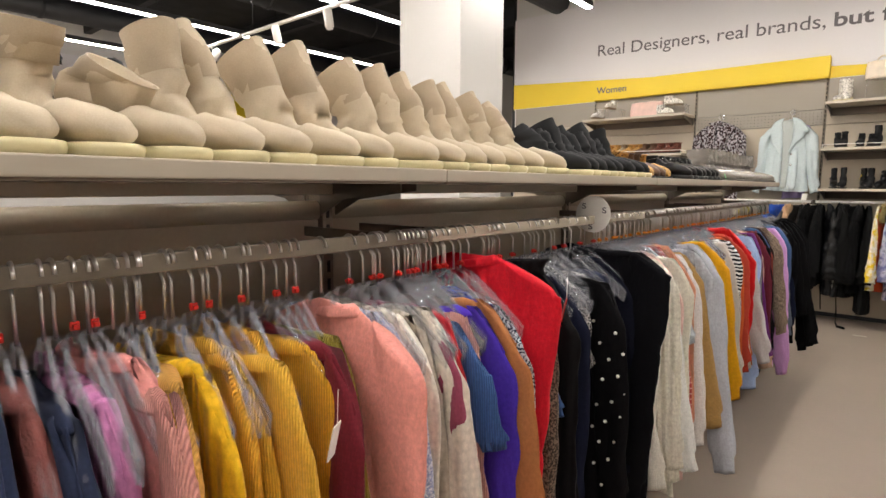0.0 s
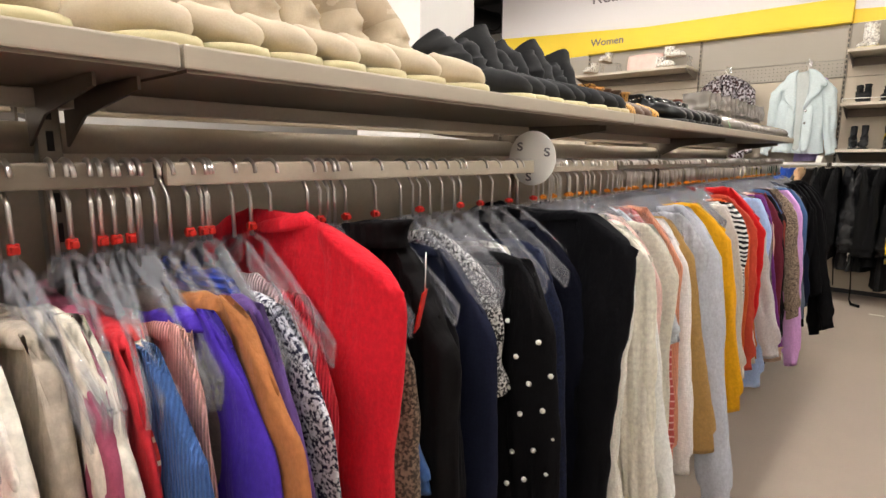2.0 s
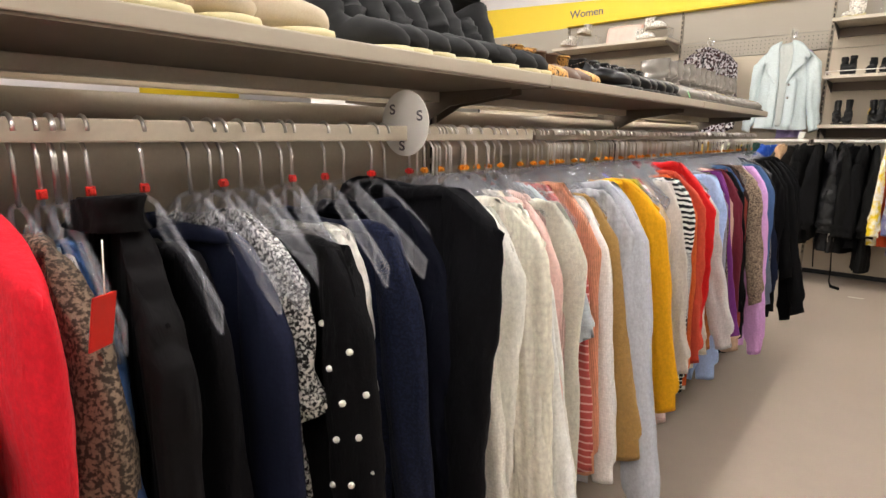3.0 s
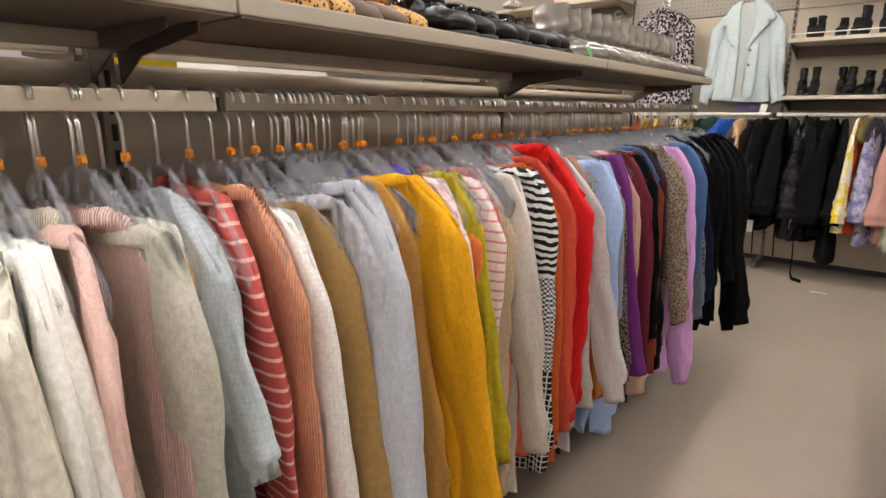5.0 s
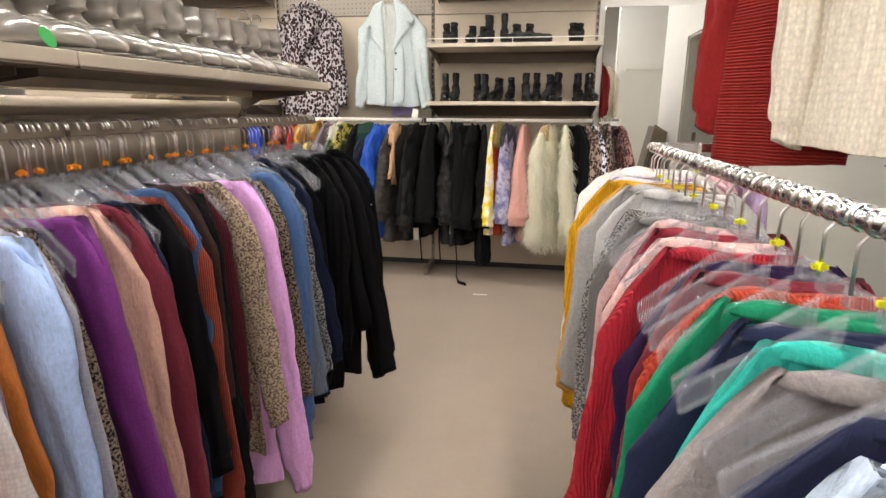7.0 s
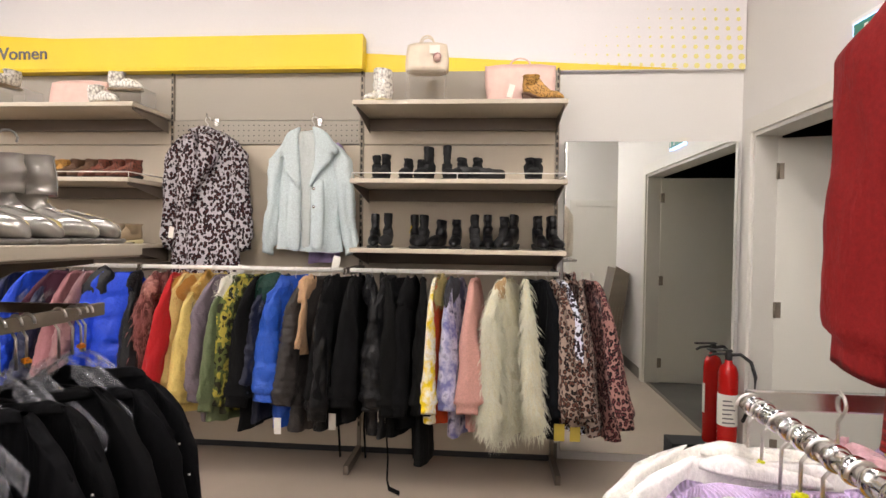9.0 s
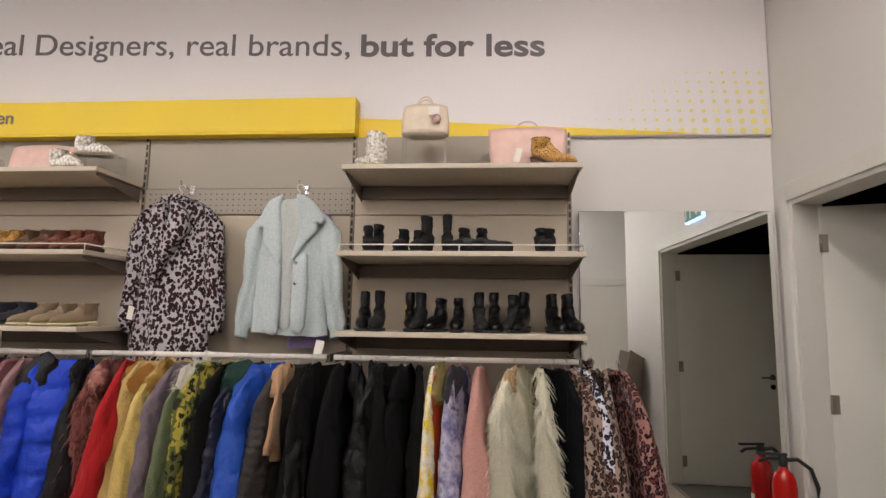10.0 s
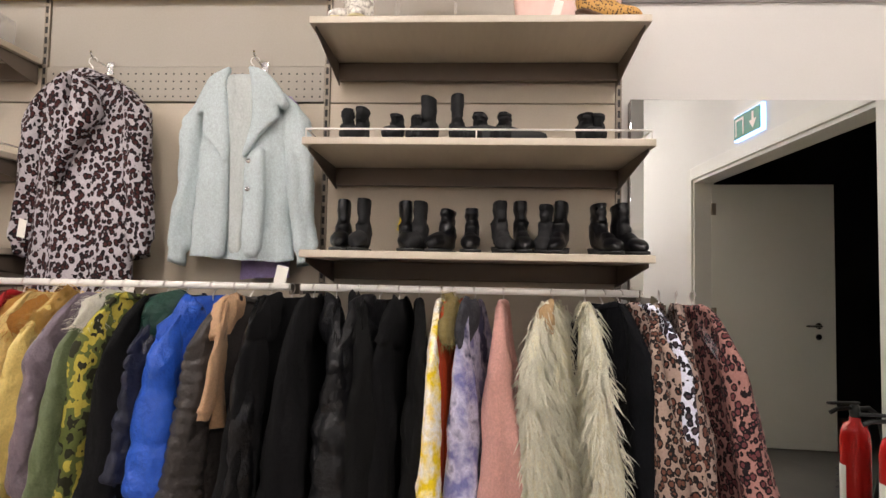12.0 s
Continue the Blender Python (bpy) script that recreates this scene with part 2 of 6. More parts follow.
def part(name, bm, material, parent=None, label="", smooth=False):
    """Link a bmesh as one mesh object under a thing or a part."""
    bmesh.ops.recalc_face_normals(bm, faces=bm.faces)
    me = bpy.data.meshes.new(name)
    bm.to_mesh(me)
    bm.free()
    me.materials.append(material)
    if smooth:
        me.polygons.foreach_set("use_smooth", [True] * len(me.polygons))
    ob = new(name, me)
    if parent is not None:
        ob.parent = parent
    if label:
        ob["label"] = label
    return ob


def box(bm, x0, x1, y0, y1, z0, z1, bevel=0.0):
    vs = bmesh.ops.create_cube(bm, size=1.0)["verts"]
    for v in vs:
        v.co = Vector(((x0 + x1) / 2 + v.co.x * (x1 - x0), (y0 + y1) / 2 + v.co.y * (y1 - y0), (z0 + z1) / 2 + v.co.z * (z1 - z0)))
    if bevel > 0:
        es = list({e for v in vs for e in v.link_edges})
        bmesh.ops.bevel(bm, geom=es, offset=bevel, segments=2, affect="EDGES", profile=0.6)
    return bm


def box_part(name, b, mat, parent=None, label="", bevel=0.003):
    return part(name, box(bmesh.new(), *b, bevel), mat, parent, label)


def thing(name, label, category, group="", m=None, kind=""):
    """An Empty at the base of a thing."""
    ob = tagged(new(name), label, category, group, kind)
    if m is not None:
        ob.matrix_basis = m
    return ob


def rings_to_mesh(rings, cap0=True, cap1=True):
    """Vertices and faces of a skin over equal closed rings."""
    n = len(rings[0])
    verts = [tuple(p) for r in rings for p in r]
    faces = []
    for i in range(len(rings) - 1):
        for j in range(n):
            k = (j + 1) % n
            faces.append((i * n + j, i * n + k, (i + 1) * n + k, (i + 1) * n + j))
    if cap0:
        faces.append(tuple(reversed(range(n))))
    if cap1:
        faces.append(tuple((len(rings) - 1) * n + j for j in range(n)))
    return verts, faces


def tube(points, radius, sides=8, flat=1.0, up=(0, 0, 1)):
    """A tube along a line of points; radius is one number or one for each point."""
    pts = [Vector(p) for p in points]
    rings = []
    for i, p in enumerate(pts):
        d = (pts[min(i + 1, len(pts) - 1)] - pts[max(i - 1, 0)]).normalized()
        a = d.cross(Vector(up))
        if a.length < 0.1:
            a = d.cross(Vector((0, 1, 0.2)))
        a.normalize()
        b = d.cross(a)
        r = radius[i] if isinstance(radius, (list, tuple)) else radius
        rings.append([p + (a * math.cos(2 * math.pi * k / sides) * flat + b * math.sin(2 * math.pi * k / sides)) * r for k in range(sides)])
    return rings_to_mesh(rings)


def joined(parts):
    verts, faces = [], []
    for v, f in parts:
        o = len(verts)
        verts += v
        faces += [tuple(i + o for i in q) for q in f]
    return verts, faces


def lathe(profile, sides=24):
    """Skin of a profile of (radius, height) turned about Z."""
    rings = [[(r * math.cos(2 * math.pi * k / sides), r * math.sin(2 * math.pi * k / sides), z) for k in range(sides)] for r, z in profile]
    return rings_to_mesh(rings)


def set_at(ob, m):
    ob.matrix_basis = m
    return ob


# ---- the room ----
WALL_Y, WALL_X, GX = 7.95, 2.19, -0.80

tagged(box_part("floor", (-12, 6, -6, 14, -0.1, 0.0), FLOOR, bevel=0), "smooth grey vinyl shop floor with faint patches", "floor", kind="structure")
tagged(box_part("ceiling", (-12.2, 6.2, -6.2, 14.2, 4.7, 4.8), BLACK_PAINT_AND_UNLIT, bevel=0), "black open shop ceiling slab", "ceiling", kind="structure")
tagged(box_part("wall_back", (-4.55, 2.34, WALL_Y, WALL_Y + 0.15, 0, 4.7), WHITE_WALL, bevel=0), "white painted back wall", "wall", kind="structure")
DY0, DY1, DZ = 5.62, 7.78, 2.23
bm = bmesh.new()
for b in ((WALL_X, WALL_X + 0.15, DY1, WALL_Y, 0, 4.7), (WALL_X, WALL_X + 0.15, 4.25, DY0, 0, 4.7), (WALL_X, WALL_X + 0.15, DY0, DY1, DZ, 4.7)):
    box(bm, *b)
tagged(part("wall_right", bm, WHITE_WALL), "white painted side wall with a double doorway", "wall", kind="structure")
tagged(box_part("wall_recess", (3.4, 3.55, 2.6, 4.25, 0, 4.7), WHITE_WALL, bevel=0), "white painted recess wall", "wall", kind="structure")
tagged(box_part("wall_recess_end", (WALL_X + 0.15, 3.55, 4.25, 4.4, 0, 4.7), WHITE_WALL, bevel=0), "white painted return wall", "wall", kind="structure")
tagged(box_part("wall_service", (1.75, 6.2, 2.45, 2.6, 0, 4.7), WHITE_WALL, bevel=0), "white painted wall with a closed door", "wall", kind="structure")
tagged(box_part("wall_side_front", (6, 6.2, -6, 2.45, 0, 4.7), WHITE_WALL, bevel=0), "plain white shop wall", "wall", kind="structure")
tagged(box_part("wall_front", (-12, 6.2, -6.2, -6, 0, 4.7), WHITE_WALL, bevel=0), "plain white shop wall", "wall", kind="structure")
tagged(box_part("wall_far_side", (-12.2, -12, -6.2, 14.2, 0, 4.7), WHITE_WALL, bevel=0), "far white shop wall", "wall", kind="structure")
tagged(box_part("wall_far_end", (-12, -4.55, 14, 14.2, 0, 4.7), WHITE_WALL, bevel=0), "far white shop wall", "wall", kind="structure")
tagged(box_part("wall_far_return", (-4.7, -4.552, WALL_Y + 0.15, 14, 0, 4.7), BLACK_PAINT_AND_UNLIT, bevel=0), "dark shop wall behind the sign", "wall", kind="structure")
# the unlit room behind the double doorway: darkness put into black walls and ceiling
tagged(box_part("wall_store_back", (5.2, 5.35, 4.4, 9.0, 0, 3.2), BLACK_PAINT_AND_UNLIT, bevel=0), "store room wall, its unlit dark put into black colour", "wall", kind="structure")
tagged(box_part("wall_store_end", (WALL_X + 0.152, 5.2, 8.85, 9.0, 0, 3.2), BLACK_PAINT_AND_UNLIT, bevel=0), "store room wall, its unlit dark put into black colour", "wall", kind="structure")
tagged(box_part("wall_store_near", (WALL_X + 0.152, 5.2, 4.402, 4.5, 0, 3.2), BLACK_PAINT_AND_UNLIT, bevel=0), "store room wall, its unlit dark put into black colour", "wall", kind="structure")
tagged(box_part("ceiling_store", (WALL_X + 0.152, 5.35, 4.4, 9.0, 3.2, 3.3), BLACK_PAINT_AND_UNLIT, bevel=0), "store room ceiling, its unlit dark put into black colour", "ceiling", kind="structure")
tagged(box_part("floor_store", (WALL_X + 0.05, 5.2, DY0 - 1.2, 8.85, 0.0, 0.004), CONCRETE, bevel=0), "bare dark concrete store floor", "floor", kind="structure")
tagged(box_part("floor_threshold_strip", (WALL_X + 0.02, WALL_X + 0.05, DY0, DY1, 0.0, 0.008), GREY_STEEL, bevel=0), "worn metal floor threshold strip", "trim", kind="structure")
bm = bmesh.new()
for b in ((WALL_X - 0.014, WALL_X, 4.25, DY0 - 0.10, 0, 0.11), (WALL_X - 0.014, WALL_X, DY1 + 0.10, WALL_Y, 0, 0.11), (0.97, 1.0, WALL_Y - 0.014, WALL_Y, 0, 0.11), (1.76, 6, 2.6, 2.614, 0, 0.11)):
    box(bm, *b)
tagged(part("baseboard", bm, SKIRTING), "grey skirting board", "skirting", kind="structure")

# doorway lining and architrave
bm = bmesh.new()
for y0, y1 in ((DY0 - 0.10, DY0), (DY1, DY1 + 0.09)):
    box(bm, WALL_X - 0.022, WALL_X, y0, y1, 0, DZ + 0.10, 0.004)
box(bm, WALL_X - 0.022, WALL_X, DY0, DY1, DZ, DZ + 0.10, 0.004)
box(bm, WALL_X - 0.004, WALL_X + 0.16, DY0, DY0 + 0.025, 0, DZ)
box(bm, WALL_X - 0.004, WALL_X + 0.16, DY1 - 0.025, DY1, 0, DZ)
box(bm, WALL_X - 0.004, WALL_X + 0.16, DY0 + 0.025, DY1 - 0.025, DZ - 0.025, DZ)
tagged(part("door_frame_1", bm, DOOR_FRAME), "white gloss painted double door frame", "door frame", kind="structure")


def door_leaf(name, y, sign, angle):
    """A leaf hinged at y; sign is the way it closes."""
    leaf = thing(name, "pale grey painted flush door leaf standing open", "door", "double door leaves", pose(WALL_X + 0.135, y, 0, 0, 0, angle), "structure")
    s_ = sign
    box_part("panel", (0.0, 0.045, min(0, s_ * 0.965), max(0, s_ * 0.965), 0.012, 2.19), DOOR_GREY, leaf, bevel=0.003)
    for z in (0.22, 1.1, 1.98):
        v, f = tube([(-0.012, 0, z - 0.05), (-0.012, 0, z + 0.05)], 0.009, 10)
        h = mesh_ob("hinge", v, f, GREY_STEEL, leaf, "steel butt hinge")
        box_part("hinge_plate", (-0.006, -0.002, min(0, s_ * 0.035), max(0, s_ * 0.035), z - 0.05, z + 0.05), GREY_STEEL, h, bevel=0)
    for x in (-0.004, 0.049):
        e = -1 if x < 0 else 1
        v, f = tube([(x, s_ * 0.83, 1.02), (x + e * 0.05, s_ * 0.83, 1.02), (x + e * 0.055, s_ * 0.81, 1.02), (x + e * 0.055, s_ * 0.71, 1.02)], 0.009, 8)
        d = joined([(v, f), tube([(x - e * 0.002, s_ * 0.83, 1.02), (x + e * 0.006, s_ * 0.83, 1.02)], 0.026, 16), tube([(x - e * 0.002, s_ * 0.83, 0.93), (x + e * 0.006, s_ * 0.83, 0.93)], 0.024, 16)])
        mesh_ob("lever_handle", d[0], d[1], CHROME, leaf, "brushed steel lever handle", smooth=False)
    return leaf


door_leaf("door_1", DY1 - 0.03, -1, 72)
door_leaf("door_2", DY0 + 0.03, 1, -86)

# closed door in the wall behind the rack
d = thing("door_3", "closed white door with a plain frame", "door", "", pose(2.35, 2.6, 0), "structure")
box_part("door_leaf", (-0.44, 0.44, 0.0, 0.02, 0, 2.06), DOOR_FRAME, d)
for b in ((-0.54, -0.44, 0, 0.035, 0, 2.16), (0.44, 0.54, 0, 0.035, 0, 2.16), (-0.44, 0.44, 0, 0.035, 2.06, 2.16)):
    box_part("frame_board", b, DOOR_FRAME, d)

# pillar
pil = thing("pillar", "square white plastered shop pillar", "pillar", "", pose(-2.5, 3.98, 0), "structure")
box_part("shaft", (-0.70, 0, 0, 0.62, 0, 4.7), WHITE_WALL, pil, bevel=0.006)

# exit sign over the doorway
ex = thing("exit_sign", "green and white lit exit sign above the doorway", "exit sign", "", pose(WALL_X, 6.6, 2.45))
box_part("backplate", (-0.03, 0, -0.20, 0.20, 0.09, 0.11), WHITE_PLASTIC, ex, "white mounting strip")
box_part("edge_light", (-0.028, -0.002, -0.19, 0.19, -0.09, 0.089), LED_BLUE, ex, "glowing clear acrylic edge")
GREEN = surface("exit_green", rgb("1F7F6A"), 0.4, bump=0.0)
box_part("green_face", (-0.034, -0.029, -0.175, 0.175, -0.075, 0.08), GREEN, ex, "green face", 0)
bm = bmesh.new()
shape = ((0.075, 0.06), (0.10, 0.06), (0.10, 0.005), (0.135, 0.005), (0.0875, -0.055), (0.04, 0.005), (0.075, 0.005))
f = bm.faces.new([bm.verts.new((-0.035, y, z)) for y, z in shape])
for g in bmesh.ops.extrude_face_region(bm, geom=[f])["geom"]:
    if isinstance(g, bmesh.types.BMVert):
        g.co.x -= 0.002
part("arrow", bm, WHITE_PLASTIC, ex, "white arrow")
bm = bmesh.new()
shape = ((-0.15, -0.06), (-0.135, -0.06), (-0.135, 0.045), (-0.05, 0.045), (-0.05, -0.06), (-0.035, -0.06), (-0.035, 0.06), (-0.15, 0.06))
f = bm.faces.new([bm.verts.new((-0.035, y, z)) for y, z in shape])
for g in bmesh.ops.extrude_face_region(bm, geom=[f])["geom"]:
    if isinstance(g, bmesh.types.BMVert):
        g.co.x -= 0.002
part("doorway_mark", bm, WHITE_PLASTIC, ex, "white doorway outline")

# mirror standing in the corner
mir = thing("wall_mirror", "tall frameless mirror fixed beside the doorway", "mirror", "", pose(1.013, 7.888, 0))
box_part("backing", (0.004, 1.126, 0.012, 0.055, 0.08, 2.19), BROWN_STEEL, mir, "thin dark backing board", 0)
box_part("glass", (0.0, 1.13, 0.0, 0.01, 0.078, 2.193), MIRROR, mir, "silvered mirror glass", 0.002)

# ---- sign on the back wall ----
def flat_poly(name, pts, y, thick, mat, parent, label=""):
    bm = bmesh.new()
    f = bm.faces.new([bm.verts.new((x, y, z)) for x, z in pts])
    r = bmesh.ops.extrude_face_region(bm, geom=[f])
    for g in r["geom"]:
        if isinstance(g, bmesh.types.BMVert):
            g.co.y -= thick
    return part(name, bm, mat, parent, label)


def lettering(name, words, x0, x1, base, height, y, mat, parent, weight=0.0, slope=0.0):
    """Letters scaled to a width and a height, standing on a base line."""
    cu = bpy.data.curves.new(name, "FONT")
    cu.body, cu.size, cu.extrude, cu.offset = words, 1.0, 0.01, weight
    tmp = new(name, cu)
    bpy.context.view_layer.update()
    me = bpy.data.meshes.new_from_object(tmp.evaluated_get(bpy.context.evaluated_depsgraph_get()))
    bpy.data.objects.remove(tmp)
    xs, ys = [v.co.x for v in me.vertices], [v.co.y for v in me.vertices]
    kx, kz, lo = (x1 - x0) / (max(xs) - min(xs)), height / max(ys), min(xs)
    for v in me.vertices:
        v.co = (x0 + (v.co.x - lo) * kx, y - 0.003 - v.co.z * 0.2, base + v.co.y * kz + slope * (v.co.x - lo) * kx)
    me.materials.clear()
    me.materials.append(mat)
    ob = new(name, me)
    ob.parent = parent
    return ob


def split_words(ob):
    """One part for each word of a line of letters."""
    me = ob.data
    xs = [(min(me.vertices[i].co.x for i in p.vertices), max(me.vertices[i].co.x for i in p.vertices)) for p in me.polygons]
    spans = []
    for a, b in sorted(xs):
        if spans and a < spans[-1][1] + 0.045:
            spans[-1][1] = max(spans[-1][1], b)
        else:
            spans.append([a, b])
    for a, b in spans:
        keep = [p for p, (q, _) in zip(me.polygons, xs) if a - 1e-4 <= q <= b]
        used = sorted({i for p in keep for i in p.vertices})
        at = {i: k for k, i in enumerate(used)}
        mesh_ob("word", [me.vertices[i].co for i in used], [tuple(at[i] for i in p.vertices) for p in keep], me.materials[0], ob.parent, "grey lettering", smooth=False)
    bpy.data.objects.remove(ob)


SIGN_Y = 7.912
sign = thing("wall_sign", "large white shop sign board with grey slogan and yellow band", "sign")
box_part("board", (-4.55, 2.185, SIGN_Y, WALL_Y, 2.675, 4.05), SIGN_WHITE, sign, "white sign board", 0.002)
flat_poly("yellow_wedge", ((-4.55, 2.68), (1.75, 2.68), (1.75, 2.684), (-4.55, 3.06)), SIGN_Y - 0.001, 0.003, YELLOW, sign, "yellow tapering band")
split_words(lettering("slogan", "Real Designers, real brands,", -3.14, -0.45, 3.308, 0.15, SIGN_Y, GREY_TEXT, sign, slope=-0.026))
split_words(lettering("slogan_bold", "but for less", -0.375, 0.82, 3.236, 0.15, SIGN_Y, GREY_TEXT, sign, 0.022, slope=-0.022))
bm = bmesh.new()
for i in range(17):
    for j in range(7):
        x, z = 1.00 + i * 0.0725 - j * 0.006, 2.725 + j * 0.062 - i * 0.002
        r = 0.005 + 0.0011 * i - 0.0017 * j
        if r > 0.0035 and x < 2.17:
            c = bmesh.ops.create_circle(bm, cap_ends=True, segments=14, radius=r)
            for v in c["verts"]:
                v.co = Vector((x + v.co.x, SIGN_Y - 0.003, z + v.co.y))
d = part("halftone_pattern", bm, YELLOW_PALE, sign, "fading pattern of yellow dots")
d["kind"] = "stuff"
band = thing("yellow_fascia", "raised yellow fascia box marked Women", "sign")
box_part("box", (-3.135, -0.37, 7.80, SIGN_Y, 2.69, 2.91), YELLOW, band, "yellow fascia", 0.004)
box_part("lower_lip", (-3.135, -0.372, 7.795, SIGN_Y - 0.01, 2.672, 2.688), YELLOW, band, "thin yellow lower edge")
lettering("word", "Women", -3.09, -2.66, 2.765, 0.085, 7.80, GREY_TEXT, band, 0.012)

# ---- perimeter wall bays ----
UP = (-4.5, -3.13, -1.76, -0.385, 0.955)
PY = 7.875
for k in range(4):
    x0, x1 = UP[k] + 0.014, UP[k + 1] - 0.014
    bay = thing("wall_bay", "beige and taupe steel wall shelving bay", "shelving bay", "wall bays")
    box_part("upper_panel", (x0, x1, PY, WALL_Y - 0.001, 2.34, 2.671), TAUPE, bay, "taupe steel upper panel")
    box_part("lower_panel", (x0, x1, PY, WALL_Y - 0.001, 0.05, 2.165), BEIGE, bay, "beige steel back panel")
    if k == 2:
        bm = box(bmesh.new(), x0, x1, PY - 0.012, WALL_Y - 0.001, 2.17, 2.335, 0.003)
        peg = part("perforated_panel", bm, TAUPE, bay, "taupe perforated hook panel")
        bm = bmesh.new()
        for i in range(36):
            for j in range(4):
                box(bm, x0 + 0.03 + i * 0.037, x0 + 0.037 + i * 0.037, PY - 0.0135, PY - 0.011, 2.19 + j * 0.036, 2.197 + j * 0.036)
        h = part("hole_grid", bm, SLOT_DARK, peg, "rows of small square holes")
        h["kind"] = "stuff"
    else:
        box_part("middle_panel", (x0, x1, PY, WALL_Y - 0.001, 2.17, 2.335), BEIGE, bay)
    box_part("plinth", (x0, x1, PY + 0.02, WALL_Y - 0.001, 0.0, 0.046), DARK_STEEL, bay, "dark recessed plinth")
for x in UP[1:]:
    up = thing("wall_upright", "slotted brown steel shelving upright", "upright", "wall uprights", pose(x, 0, 0))
    box_part("strip", (-0.013, 0.013, PY - 0.012, WALL_Y - 0.001, 0.0, 2.671), GREY_STEEL, up)
    bm = bmesh.new()
    for i in range(50):
        box(bm, -0.006, 0.006, PY - 0.0135, PY - 0.0115, 0.2 + i * 0.05, 0.232 + i * 0.05)
    s_ = part("slot_column", bm, SLOT_DARK, up, "column of dark slots")
    s_["kind"] = "stuff"
    box_part("foot", (-0.018, 0.018, 7.52, PY, 0.0, 0.06), BROWN_STEEL, up)


def wall_shelf(x0, x1, front, z, lip):
    sh = thing("wall_shelf", "greige laminate shelf on brown steel brackets", "shelf", "wall shelves")
    box_part("board", (x0, x1, front, PY - 0.02, z - 0.028, z), SHELF, sh, bevel=0.004)
    for x in (x0 + 0.018, x1 - 0.022):
        bm = bmesh.new()
        pts = ((front + 0.025, z - 0.03), (front + 0.025, z - 0.045), (PY - 0.02, z - 0.125), (PY - 0.02, z - 0.03))
        f = bm.faces.new([bm.verts.new((x, y, q)) for y, q in pts])
        for g in bmesh.ops.extrude_face_region(bm, geom=[f])["geom"]:
            if isinstance(g, bmesh.types.BMVert):
                g.co.x += 0.004
        part("bracket", bm, BROWN_STEEL, sh, "brown steel bracket")
    box_part("back_rail", (x0 + 0.024, x1 - 0.024, PY - 0.05, PY - 0.016, z - 0.11, z - 0.03), BROWN_STEEL, sh, "brown steel back rail")
    if lip:
        v, f = joined([tube([(x0 + 0.01, PY - 0.1, z + 0.035), (x0 + 0.01, front + 0.02, z + 0.035), (x1 - 0.01, front + 0.02, z + 0.035), (x1 - 0.01, PY - 0.1, z + 0.035)], 0.004, 6)]
                      + [tube([(x, front + 0.02, z), (x, front + 0.02, z + 0.035)], 0.003, 6) for x in (x0 + 0.01, (x0 + x1) / 2, x1 - 0.01)])
        mesh_ob("guard_rail", v, f, WHITE_PLASTIC, sh, "thin white wire guard rail")
    return sh


SHELVES = ((2.37, 7.43, 0), (1.885, 7.385, 1), (1.46, 7.39, 0))
for z, front, lip in SHELVES:
    wall_shelf(-0.345, 0.965, front, z, lip)
    wall_shelf(-3.11, -1.765, front, z, lip)


def rail_bar(name, p, q, label, group, flatness, mat):
    """An oval rail from p to q with end sockets."""
    r = thing(name, label, "rail", group)
    v, f = tube([p, q], 0.014, 12, flatness)
    mesh_ob("bar", v, f, mat, r)
    for e in (p, q):
        box_part("end_bracket", (e[0] - 0.008, e[0] + 0.008, e[1], PY, e[2] - 0.03, e[2] + 0.012), BROWN_STEEL, r)
    return r


BACK_RAIL_Y, BACK_RAIL_Z = 7.50, 1.317
for k in range(1, 4):
    rail_bar("coat_rail", (UP[k] + 0.02, BACK_RAIL_Y, BACK_RAIL_Z), (UP[k + 1] - 0.02, BACK_RAIL_Y, BACK_RAIL_Z), "pale metal coat rail on the wall bay", "coat rails", 0.7, WHITE_PLASTIC)

# ---- central gondola ----
JOINTS = [-1.455 + 1.377 * i for i in range(6)]
SHELF_Z, SHELF_X, RAIL_Z, RAIL_X = 1.507, -0.38, 1.366, -0.42
for i in range(5):
    y0, y1 = JOINTS[i] - 0.045, JOINTS[i + 1] - 0.045
    g = thing("gondola_bay", "beige steel double sided gondola bay", "gondola", "gondola bays")
    bm = box(bmesh.new(), GX - 0.012, GX + 0.012, y0 + 0.02, y1 - 0.02, 0.12, 1.385)
    part("back_panel", bm, BEIGE, g, "beige steel back panel")
    v, f = tube([(GX, y0 + 0.02, 1.40), (GX, y1 - 0.02, 1.40)], 0.027, 16)
    mesh_ob("top_roll", v, f, BEIGE, g, "rounded beige top edge")
    box_part("base_plinth", (GX - 0.25, GX + 0.25, y0 + 0.01, y1 - 0.01, 0.0, 0.12), DARK_STEEL, g, "dark steel base plinth")
